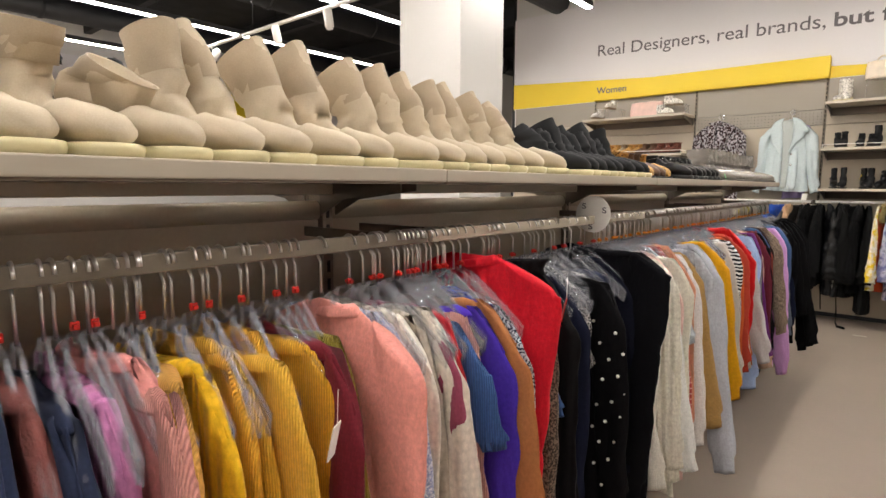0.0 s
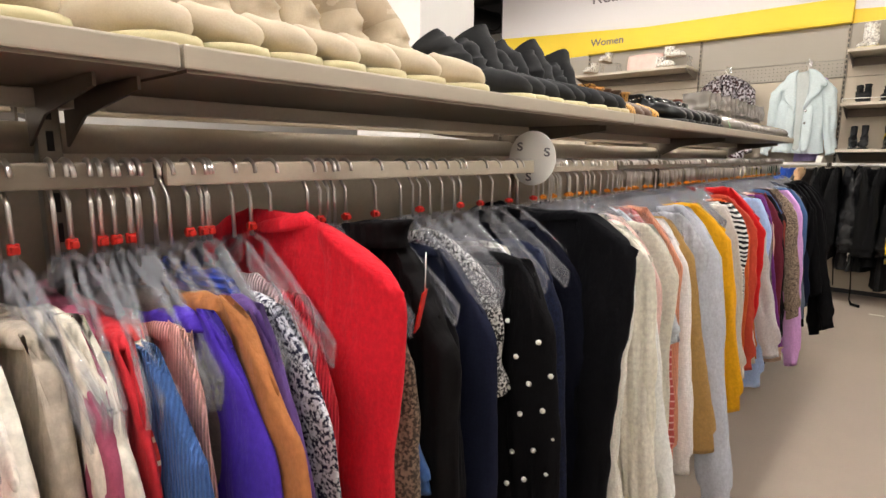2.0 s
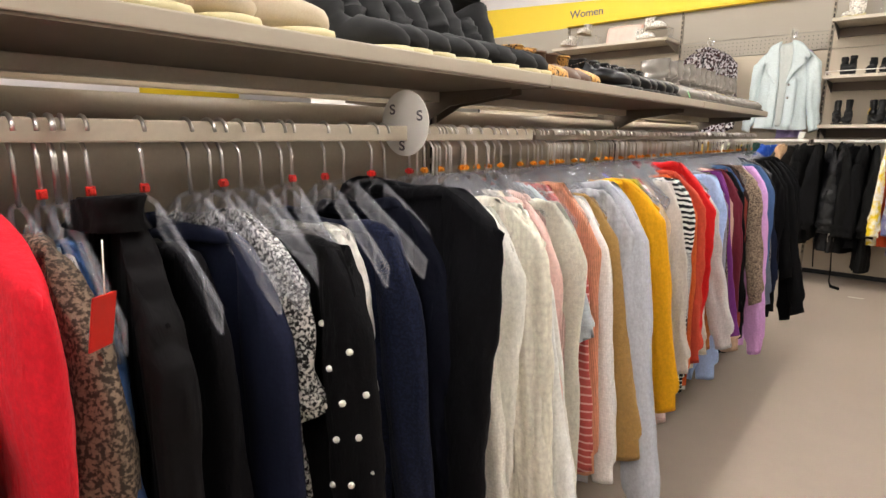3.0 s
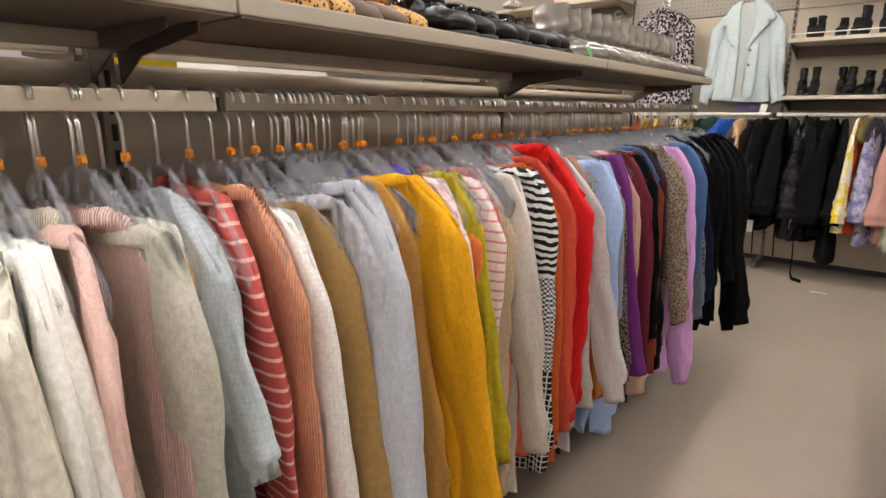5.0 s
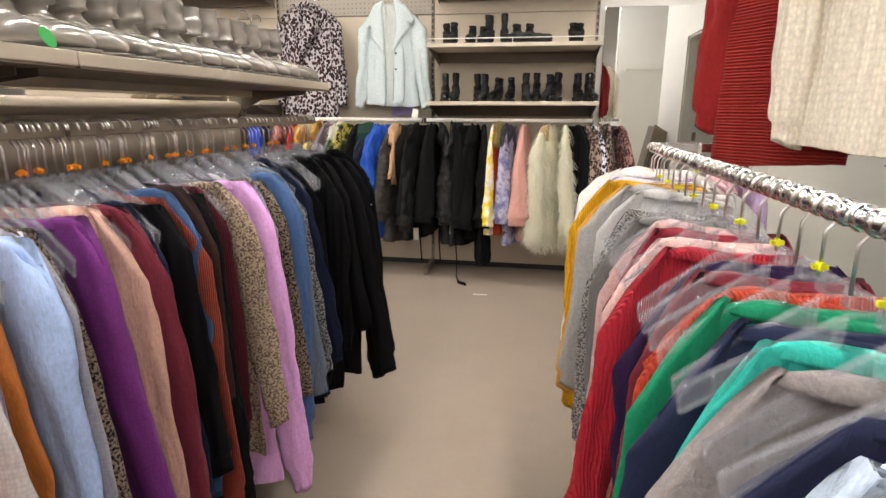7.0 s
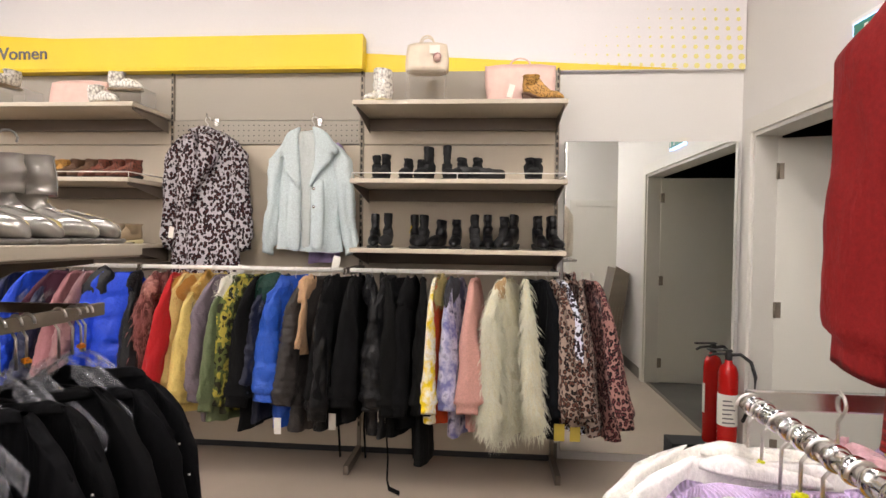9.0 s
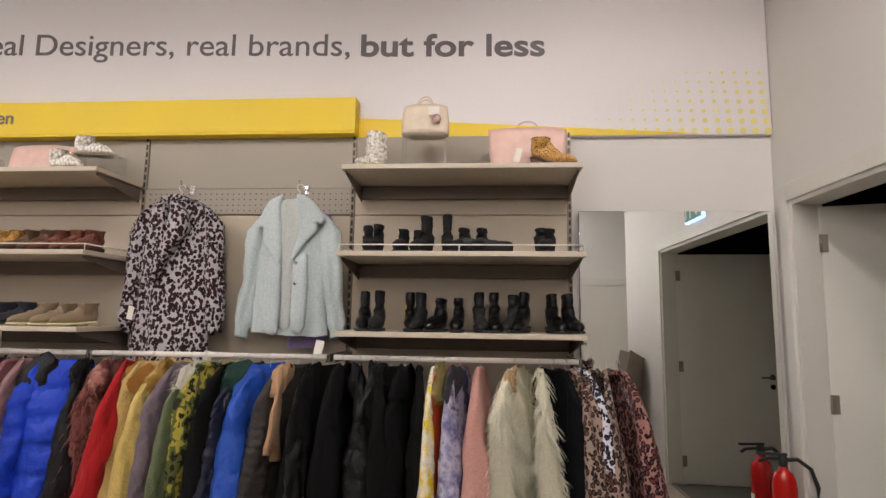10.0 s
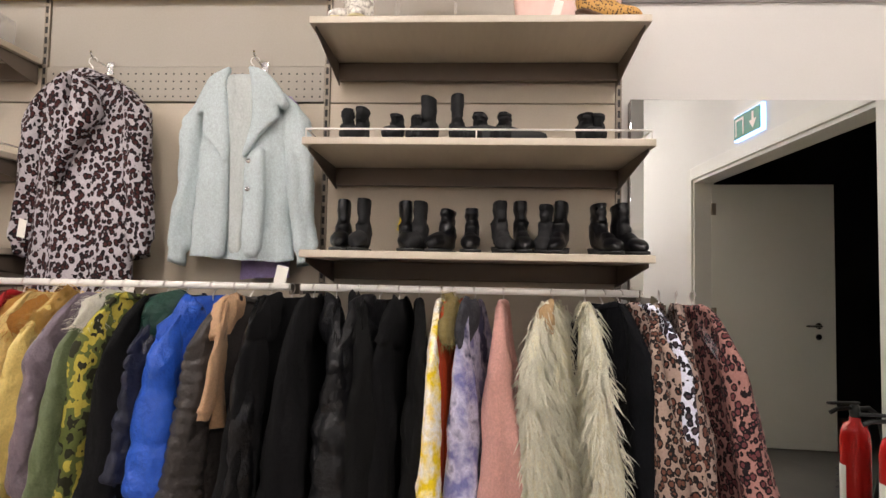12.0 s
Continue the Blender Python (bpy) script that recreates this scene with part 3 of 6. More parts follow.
for y in JOINTS:
    up = thing("gondola_upright", "worn slotted grey steel gondola upright", "upright", "gondola uprights", pose(GX, y - 0.045, 0))
    box_part("post", (-0.03, 0.03, -0.017, 0.017, 0.0, 1.475), GREY_STEEL, up)
    bm = bmesh.new()
    for i in range(26):
        for e in (-1, 1):
            box(bm, e * 0.0305 - 0.001, e * 0.0305 + 0.001, -0.005, 0.005, 0.18 + i * 0.05, 0.212 + i * 0.05)
    s_ = part("slot_column", bm, SLOT_DARK, up, "columns of dark slots")
    s_["kind"] = "stuff"
    for e in (-1, 1):
        box_part("foot", (min(0, e * 0.36), max(0, e * 0.36), -0.018, 0.018, 0.0, 0.10), DARK_STEEL, up)
for i in range(5):
    for e in (1, -1):
        y0, y1 = JOINTS[i] + 0.002, JOINTS[i + 1] - 0.002
        sh = thing("gondola_shelf", "greige laminate shelf along the gondola top", "shelf", "gondola shelves")
        xs = (GX + e * 0.055, GX + e * 0.42)
        box_part("board", (min(xs), max(xs), y0, y1, SHELF_Z - 0.029, SHELF_Z), SHELF, sh, bevel=0.003)
        # thin sheet added below the board, its darker colour standing in for shade
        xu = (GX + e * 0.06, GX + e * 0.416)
        box_part("underside", (min(xu), max(xu), y0 + 0.004, y1 - 0.004, SHELF_Z - 0.0335, SHELF_Z - 0.0292), SHADED_UNDERSIDE, sh, "added darker sheet standing in for shade below the shelf", 0)
        xb = (GX + e * 0.056, GX + e * 0.09)
        box_part("stiffener", (min(xb), max(xb), y0 + 0.02, y1 - 0.02, SHELF_Z - 0.062, SHELF_Z - 0.034), BEIGE, sh, "beige steel stiffening tube")
        for y in (y0 - 0.025, y1 - 0.072):
            bm = bmesh.new()
            pts = ((GX + e * 0.034, SHELF_Z - 0.034), (GX + e * 0.34, SHELF_Z - 0.034), (GX + e * 0.34, SHELF_Z - 0.05), (GX + e * 0.13, SHELF_Z - 0.075), (GX + e * 0.034, SHELF_Z - 0.12))
            f = bm.faces.new([bm.verts.new((x, y, q)) for x, q in pts])
            for q in bmesh.ops.extrude_face_region(bm, geom=[f])["geom"]:
                if isinstance(q, bmesh.types.BMVert):
                    q.co.y += 0.004
            part("bracket", bm, BROWN_STEEL, sh, "brown steel shelf bracket")
    y0, y1 = JOINTS[i] - 0.02, JOINTS[i + 1] - (0.03 if i < 4 else 0.095)
    ra = thing("garment_rail", "flat worn steel garment rail on the gondola", "rail", "gondola garment rails")
    box_part("bar", (RAIL_X - 0.007, RAIL_X + 0.007, y0 + 0.005, y1, RAIL_Z - 0.03, RAIL_Z), BEIGE if i == 2 else GREY_STEEL, ra, bevel=0.003)
    for y in (y0 + 0.09, y1 - (0.09 if i < 4 else 0.005)):
        box_part("arm", (GX + 0.03, RAIL_X - 0.008, y - 0.004, y + 0.004, RAIL_Z - 0.03, RAIL_Z - 0.004), BROWN_STEEL, ra)

# ---- ceiling services ----
for i, x in enumerate((-8.4, -6.4, -4.4, -2.4, -0.4, 1.25)):
    for y0, y1 in ((-4.6, 0.9), (1.1, 6.6)):
        if -3 < x < 2 and y0 > 1:
            y0, y1 = 1.1, 6.1
        led = thing("linear_led_light", "long suspended linear light strip in a black housing", "ceiling light", "linear ceiling lights", pose(x, 0, 3.4))
        box_part("housing", (-0.04, 0.04, y0, y1, 0.0, 0.06), DARK_STEEL, led, "dark metal housing")
        box_part("diffuser", (-0.032, 0.032, y0 + 0.01, y1 - 0.01, -0.012, -0.001), LED, led, "glowing white diffuser", 0)
        for y in (y0 + 0.5, y1 - 0.5):
            v, f = tube([(0, y, 0.06), (0, y, 1.3)], 0.003, 5)
            mesh_ob("suspension_wire", v, f, DARK_STEEL, led)


def spotlight(m, label, lit, anchor):
    sp = thing("track_spotlight", label, "spotlight", "track spotlights", m)
    v, f = lathe(((0.0, -0.02), (0.03, -0.02), (0.045, 0.0), (0.045, 0.16), (0.03, 0.18), (0.0, 0.18)), 18)
    mesh_ob("can", v, f, WHITE_PLASTIC, sp)
    v, f = lathe(((0.0, -0.024), (0.034, -0.024), (0.034, -0.021), (0.0, -0.021)), 16)
    mesh_ob("lens", v, f, LED if lit else WHITE_PLASTIC, sp, "lit round lens" if lit else "round lens", False)
    v, f = tube([(0, 0, 0.1), m.inverted() @ Vector(anchor)], 0.008, 8)
    mesh_ob("arm", v, f, WHITE_PLASTIC, sp)
    return sp


tr = thing("lighting_track", "white metal lighting track under the dark ceiling", "light track")
box_part("track_bar", (-8.6, -2.2, 3.88, 3.92, 3.2, 3.23), WHITE_PLASTIC, tr)
for x in (-8.0, -5.5, -2.6):
    v, f = tube([(x, 3.9, 3.22), (x, 3.9, 4.7)], 0.004, 5)
    mesh_ob("suspension_wire", v, f, DARK_STEEL, tr)
for x, rx, ry in ((-4.1, 25, 20), (-5.0, 20, 10), (-6.5, -30, 10), (-7.3, 25, -20), (-7.9, 20, 10)):
    spotlight(pose(x, 3.9, 3.03, rx, ry, 0), "white cylindrical track spotlight", x in (-6.5,), (x, 3.9, 3.205))
tr2 = thing("lighting_track", "white metal lighting track near the back wall", "light track")
box_part("track_bar", (-4.4, 2.1, 5.68, 5.72, 3.9, 3.93), WHITE_PLASTIC, tr2)
for x in (-3.9, -1.0, 1.8):
    v, f = tube([(x, 5.7, 3.92), (x, 5.7, 4.7)], 0.004, 5)
    mesh_ob("suspension_wire", v, f, DARK_STEEL, tr2)
for x in (-3.2, -1.9, -0.6, 0.8, 1.6):
    spotlight(pose(x, 5.7, 3.72, 50, 0, 0), "white cylindrical track spotlight aimed at the back wall", True, (x, 5.7, 3.905))
    lamp = bpy.data.lights.new("spot_lamp", "SPOT")
    lamp.energy, lamp.spot_size, lamp.spot_blend, lamp.shadow_soft_size, lamp.color = SPOT_POWER, radians(95), 0.8, 0.05, (1.0, 0.92, 0.82)
    set_at(new("spot_lamp", lamp), look((x, 5.75, 3.66), (x, 7.9, 2.3)))
for i in range(7):
    y = -3 + i * 2.4
    box_part("ceiling_beam", (-12, 6, y, y + 0.12, 4.35, 4.68), DARK_STEEL, tagged(new("roof_beam"), "dark painted steel roof beam", "beam", "roof beams"), bevel=0)
for i in range(4):
    x = -10 + i * 3.1
    du = thing("air_duct", "dark painted air duct under the ceiling", "duct", "air ducts")
    v, f = tube([(x, -5.5, 4.18), (x, 13.5, 4.18)], 0.17, 18)
    mesh_ob("pipe", v, f, DARK_STEEL, du)
    for y in range(-5, 14, 2):
        v, f = tube([(x, y - 0.03, 4.18), (x, y + 0.03, 4.18)], 0.185, 18)
        mesh_ob("collar", v, f, DARK_STEEL, du)
sg = thing("wall_sign", "white and yellow sign on the far wall", "sign")
box_part("board", (-11.99, -11.94, -3, 12.5, 2.2, 3.9), SIGN_WHITE, sg)
box_part("yellow_panel", (-11.938, -11.93, 6.2, 8.4, 2.2, 3.7), YELLOW, sg)


# ---- garments ----
def ripple(pts, seed, amp, freq):
    """Smooth random offsets for an array of points."""
    rs = np.random.RandomState(seed)
    out = np.zeros_like(pts)
    for k in range(6):
        f = rs.normal(0, freq * (0.6 + 0.35 * k), 3) * (1, 1, 0.45)
        d = rs.normal(0, 1, 3)
        out += d * (np.sin(pts @ f + rs.uniform(0, 6.28)) * amp / (1 + 0.6 * k))[:, None]
    return out


def crumple(grid, seed, amp, freq=(24, 24, 8)):
    """Sharp creases pressed into a grid of rings, along the way out from each ring's middle."""
    rs = np.random.RandomState(seed + 91)
    c = grid.mean(axis=1, keepdims=True)
    d = grid - c
    d /= np.linalg.norm(d, axis=-1, keepdims=True) + 1e-9
    val = np.zeros(grid.shape[:2])
    for k in range(5):
        f = rs.normal(0, 1, 3) * freq * (0.55 + 0.4 * k)
        warp = 0.6 * np.sin(grid @ (rs.normal(0, 1, 3) * 14) + rs.uniform(0, 6))
        val += (np.abs(np.sin(grid @ f + warp + rs.uniform(0, 6))) - 0.64) / (1 + 0.45 * k)
    return grid + d * (val * amp)[..., None]


def skin(grid, mat, name, parent, label="", closed=True):
    """A smooth mesh over a grid of rings (rows x points x 3), capped at both ends."""
    m, n, _ = grid.shape
    verts = grid.reshape(-1, 3)
    i, j = np.meshgrid(np.arange(m - 1), np.arange(n), indexing="ij")
    k = (j + 1) % n
    quads = np.stack([i * n + j, i * n + k, (i + 1) * n + k, (i + 1) * n + j], -1).reshape(-1, 4).tolist()
    if closed:
        quads += [list(range(n))[::-1], [(m - 1) * n + q for q in range(n)]]
    return mesh_ob(name, verts, quads, mat, parent, label)


def body_grid(length, sw, th, seed, flare, quilt, neck=0.10, n=42, drop=0.085, sway=0.0, bell=0.0):
    sh = np.linspace(0, 1, 7)
    lo = np.linspace(0, 1, 60 if quilt else 38)[1:]
    z = np.concatenate([-drop * sh ** 1.1, -drop - (length - drop) * lo])
    u = np.concatenate([np.zeros(7), lo])
    a = np.concatenate([neck + (sw - neck) * sh, sw - 0.04 * np.minimum(1, lo * 5) + (flare + 0.004) * lo ** 1.3])
    b = np.concatenate([0.008 + (th * 0.55 - 0.008) * sh, th * (0.55 + 0.5 * np.minimum(1, lo * 3) ** 0.8) * (1 + bell * lo)])
    if quilt:
        q = np.sqrt(np.abs(np.sin(np.pi * z / quilt)))
        b = b * (0.86 + 0.24 * q)
        a = a * (0.975 + 0.035 * q)
    z, u, a, b = (np.concatenate([q, q[-1:], q[-1:]]) for q in (z, u, a, b))
    z[-2] -= 0.002
    a[-1], b[-1], z[-1] = a[-1] * 0.96, b[-1] * 0.72, z[-1] + 0.05
    th_ = np.linspace(0, 2 * np.pi, n, endpoint=False)
    cx, sy = np.sign(np.cos(th_)) * np.abs(np.cos(th_)) ** 0.85, np.sin(th_)
    rs = np.random.RandomState(seed)
    x = a[:, None] * cx
    y = b[:, None] * sy
    f1, f2, f3, p1, p2, p3 = rs.uniform(20, 34), rs.uniform(45, 70), rs.uniform(80, 120), rs.uniform(0, 6), rs.uniform(0, 6), rs.uniform(0, 6)
    uu = u[:, None]
    y = y + uu ** 0.7 * (0.009 * np.sin(f1 * x + p1 + 1.5 * uu) + 0.006 * np.sin(f2 * x + p2 + 3 * uu) + 0.003 * np.sin(f3 * x + p3 - 2 * uu)) + sway * uu ** 1.5
    zz = np.repeat(z[:, None], n, 1) + uu * (0.012 * np.sin(9 * x + p2) + 0.02 * x * np.sin(p1))
    g = np.stack([x, y, zz], -1)
    r = ripple(g.reshape(-1, 3), seed, 0.0034 if quilt else 0.0022, 34).reshape(g.shape)
    return g + r * np.clip(u * 4 + 0.4, 0, 1)[:, None, None]


def sleeve_grid(side, sw, length, rx, ry, seed, quilt, drop, out, n=30, m=46, cuff=True, taper=0.36, neck=0.1, spread=0.0, bell=0.0):
    """A sleeve from the shoulder's slope down: flat, folded along its length, gathered at the cuff."""
    m = 64 if quilt else m
    t = np.append(np.linspace(0, 1, m - 1) ** 1.15, 1.0)
    rs = np.random.RandomState(seed + 7)
    bend = rs.uniform(0.25, 0.6)
    cap = np.minimum(1, t / 0.05) ** 0.5
    kx = rx * (1 - taper * t) * (0.80 + 0.20 * cap)
    ky = ry * (1 - (taper - 0.14) * t) * (0.62 + 0.38 * np.minimum(1, t / 0.16))
    ky = ky * (1 - 0.55 * bell * (1 - np.minimum(1, t / 0.5)) + 0.2 * bell * t)
    px = sw - rx * 1.02 + (0.008 + spread) * cap + out * t + rs.uniform(-0.035, 0.05) * np.maximum(0, t - bend)
    py = rs.uniform(-0.016, 0.016) * t ** 1.4 + 0.006 * np.sin(5 * t + rs.uniform(0, 6)) * t
    fold = 1 + 0.05 * np.sin(11 * t + rs.uniform(0, 6)) * np.clip((t - 0.25) * 4, 0, 1)
    if quilt:
        fold = 0.89 + 0.17 * np.sqrt(np.abs(np.sin(np.pi * length * t / quilt)))
    if cuff:
        fold = fold * np.where(t > 0.92, 0.86, 1 + 0.12 * np.exp(-((t - 0.87) / 0.05) ** 2))
    kx, ky = kx * fold, ky * fold
    kx[-1], ky[-1] = kx[-1] * 0.8, ky[-1] * 0.7
    a = np.linspace(0, 2 * np.pi, n, endpoint=False)
    tt = t[:, None]
    deep = 0.18 if quilt else min(1.0, (0.05 / rx) ** 1.2)
    pleat = 0.34 * (np.abs(np.sin(1.5 * a + rs.uniform(0, 6) + 1.6 * tt + 0.7 * np.sin(6 * tt + rs.uniform(0, 6)))) - 0.62) + 0.26 * (np.abs(np.sin(2.5 * a + rs.uniform(0, 6) - 2.5 * tt)) - 0.62)
    crease = 1 + pleat * deep * (0.25 + 0.75 * np.minimum(1, tt * 3))
    lens = np.sign(np.sin(a)) * np.abs(np.sin(a)) ** 1.08
    x = px[:, None] + kx[:, None] * np.cos(a) * (1 + (crease - 1) * 0.35)
    y = py[:, None] + ky[:, None] * crease * (lens if not quilt else np.sin(a))
    slope = drop / max(0.03, sw - neck)
    s_ = np.clip(tt / 0.22, 0, 1)
    s_ = s_ * s_ * (3 - 2 * s_)
    top = np.minimum(0.0, -slope * (x - neck)) + 0.006 - 0.022 * np.clip((x - sw + 0.03) / 0.03, 0, 1) ** 2 * (1 - cap[:, None])
    z = top * (1 - s_) - drop * s_ - length * tt + 0.012 * np.cos(a) * tt
    z[-1] += 0.03
    g = np.stack([side * x, y, z], -1)
    if side < 0:
        g = g[:, ::-1]
    return g + ripple(g.reshape(-1, 3), seed + 3, 0.0018, 40).reshape(g.shape)


def strands(surface_pts, count, length, width, seed, droop=0.75):
    """Tapered hair blades standing off a set of (point, outward) pairs."""
    rs = np.random.RandomState(seed)
    verts, faces = [], []
    pts, outs = surface_pts
    pick = rs.randint(0, len(pts), count)
    for q in pick:
        p = Vector(pts[q]) + Vector(rs.uniform(-0.012, 0.012, 3))
        o = Vector(outs[q])
        d = (o * (1 - droop) + Vector((rs.normal(0, 0.22), rs.normal(0, 0.22), -droop))).normalized()
        l = length * rs.uniform(0.55, 1.25)
        s_ = d.cross(o)
        s_ = (s_.normalized() if s_.length > 1e-4 else Vector((1, 0, 0))) * width * rs.uniform(0.6, 1.3)
        e = d * l + o * l * 0.12
        k = len(verts)
        verts += [p - s_, p + s_, p + e * 0.55 + s_ * 0.7 + o * 0.006, p + e * 0.55 - s_ * 0.7 + o * 0.006, p + e]
        faces += [(k, k + 1, k + 2, k + 3), (k + 3, k + 2, k + 4)]
    return verts, faces


def outward(grid):
    """Points of a ring grid with their directions away from the ring centre."""
    c = grid.mean(axis=1, keepdims=True)
    d = grid - c
    d /= np.linalg.norm(d, axis=-1, keepdims=True) + 1e-9
    return grid.reshape(-1, 3), d.reshape(-1, 3)


def collar_grid(kind, seed, lean=0.0):
    a = np.linspace(0, 2 * np.pi, 26, endpoint=False)
    if kind == "turtle":
        t = np.array((0, 0.25, 0.5, 0.75, 0.95, 1.0, 0.96, 0.8))
        r = np.array((0.082, 0.070, 0.064, 0.062, 0.064, 0.058, 0.050, 0.046))
        pz, px, ky = -0.035 + 0.082 * t, 0.01 + lean * t, 0.5
    elif kind == "hood":
        t = np.array((0, 0.08, 0.2, 0.35, 0.5, 0.65, 0.8, 0.92, 1.0))
        r = np.array((0.028, 0.052, 0.068, 0.078, 0.084, 0.086, 0.082, 0.072, 0.05))
        pz, px, ky = 0.010 - 0.17 * t, 0.06 + lean * t + 0.07 * t, 0.36
    else:
        t = np.linspace(0, 1, 5)
        r = np.array((0.108, 0.108, 0.104, 0.098, 0.092))
        pz, px, ky = -0.022 + 0.020 * t, 0.0 * t, 0.2
    r[-1] *= 0.8
    g = np.stack([px[:, None] + r[:, None] * np.cos(a), ky * r[:, None] * np.sin(a), pz[:, None] + (0.016 if kind == "turtle" else 0.012) * np.cos(a)], -1)
    return g + ripple(g.reshape(-1, 3), seed + 11, {"hood": 0.014, "turtle": 0.004}.get(kind, 0.002), 40).reshape(g.shape)


def garment(name, label, category, group, m, cloth, length=0.66, sw=0.21, th=0.02, seed=1, sleeve=0.58, sleeve_cloth=None,
            collar="crew", collar_cloth=None, flare=0.01, quilt=0.0, rx=0.052, ry=0.024, out=0.02, drop=0.085, hair=0, hair_cloth=None, sway=0.0, cuff_cloth=None, lean=0.03, neck=0.10, crease=0.0035, taper=0.36, spread=0.0, bell=0.0):
    g = thing(name, label, category, group, m)
    bg = body_grid(length, sw, th, seed, flare, quilt, 0.075 if collar == "turtle" else neck, drop=drop, sway=sway, bell=bell)
    bg[6:] = crumple(bg, seed, crease)[6:]
    b = skin(bg, cloth, "body", g)
    hairy = [outward(bg)]
    if sleeve:
        for side in (1, -1):
            sg_ = sleeve_grid(side, sw, sleeve * (1 + 0.05 * math.sin(seed)), rx, ry, seed + side, quilt, drop, out, taper=taper, neck=neck, spread=spread, bell=bell)
            sg_[3:] = crumple(sg_, seed + side * 3, crease * 0.9, (32, 32, 10))[3:]
            if side > 0 or rx > 0.06:
                hairy.append(outward(sg_))
            s_ = skin(sg_, sleeve_cloth or cloth, "sleeve", g)
            if cuff_cloth is not None:
                cg = sg_[-6:].copy()
                c = cg.mean(axis=1, keepdims=True)
                skin(c + (cg - c) * 1.07, cuff_cloth, "cuff", s_, "turned cuff")
    if collar:
        skin(collar_grid(collar, seed, lean) * (np.array((neck / 0.108, 1.0, 1.0)) if collar == "crew" else np.array((1.25, 1.1, 0.5)) if collar == "turtle" else 1.0), collar_cloth or cloth, {"turtle": "roll_neck", "hood": "hood"}.get(collar, "neckband"), g)
    if hair:
        pts = np.concatenate([q[0] for q in hairy]), np.concatenate([q[1] for q in hairy])
        v, f = strands(pts, hair, 0.075, 0.0030, seed, 0.80)
        h = mesh_ob("fur", v, f, hair_cloth or cloth, g, "long shaggy pile")
        h["kind"] = "stuff"
    return g


# one hanger of each clip colour, copied along the rails
def hanger(clip, m, rail_r=0.012):
    h = thing("clothes_hanger", "clear plastic clothes hanger with a metal hook", "hanger", "clear hangers", m)
    arms = []
    for s_ in (1, -1):
        top = [(0.0, 0, -0.002), (s_ * 0.035, 0, -0.010), (s_ * 0.09, 0, -0.046), (s_ * 0.15, 0, -0.088), (s_ * 0.195, 0, -0.124)]
        low = [(x * 0.97, 0, z - 0.032) for x, y, z in top[1:]]
        arms.append(tube(top, 0.0042, 6))
        arms.append(tube(low, 0.0036, 6))
        for k in range(5):
            a, b = top[1 + k * 3 // 4 if k < 4 else 4], low[k * 3 // 4 if k < 4 else 3]
            q = 0.4 * (k % 2)
            a, b = [(p[0] + s_ * 0.02 * q, 0, p[2] - 0.013 * q) for p in (a, b)]
            arms.append(tube([a, b], 0.0028, 5))
        rows = [[(x, 0.0012, z), (x, -0.0012, z), (x * 0.97, -0.0012, z - 0.032), (x * 0.97, 0.0012, z - 0.032)] for x, _, z in top[1:]]
        arms.append(rings_to_mesh(rows))
    v, f = joined(arms)
    mesh_ob("shoulder_bar", v, f, CLEAR, h, "clear plastic shoulders")
    pts = [(0, 0, -0.005), (0, 0, 0.055)]
    for k in range(11):
        a = -0.9 + k * (math.pi + 0.9) / 10
        pts.append((-0.019 * math.cos(a), 0, 0.085 + 0.019 * math.sin(a)))
    v, f = tube(pts, 0.0028, 6, 1.0, (0, 1, 0))
    mesh_ob("hook", v, f, WIRE, h, "bent metal hook")
    if clip is not None:
        c = bmesh.new()
        box(c, -0.010, 0.010, -0.004, 0.004, 0.004, 0.012, 0.002)
        box(c, -0.003, 0.003, -0.006, 0.006, 0.002, 0.015, 0.002)
        part("size_clip", c, clip, h, "coloured size clip")
    return h


HANG = {}


def hang_on(clip_name, clip, m):
    """A hanger at m; the first of a colour is built and the rest are copies."""
    if clip_name not in HANG:
        HANG[clip_name] = hanger(clip, m)
        return HANG[clip_name]
    return copy_thing(HANG[clip_name], m)


DROP = 0.103
NAMES = {"plain": "smooth", "rib": "ribbed", "ribh": "chunky ribbed", "cable": "cable knit", "knit": "textured knit", "fuzzy": "fuzzy boucle", "fleck": "flecked knit",
         "stripes": "thin striped", "wide": "patterned", "aztec": "geometric knit", "dye": "tie-dyed"}
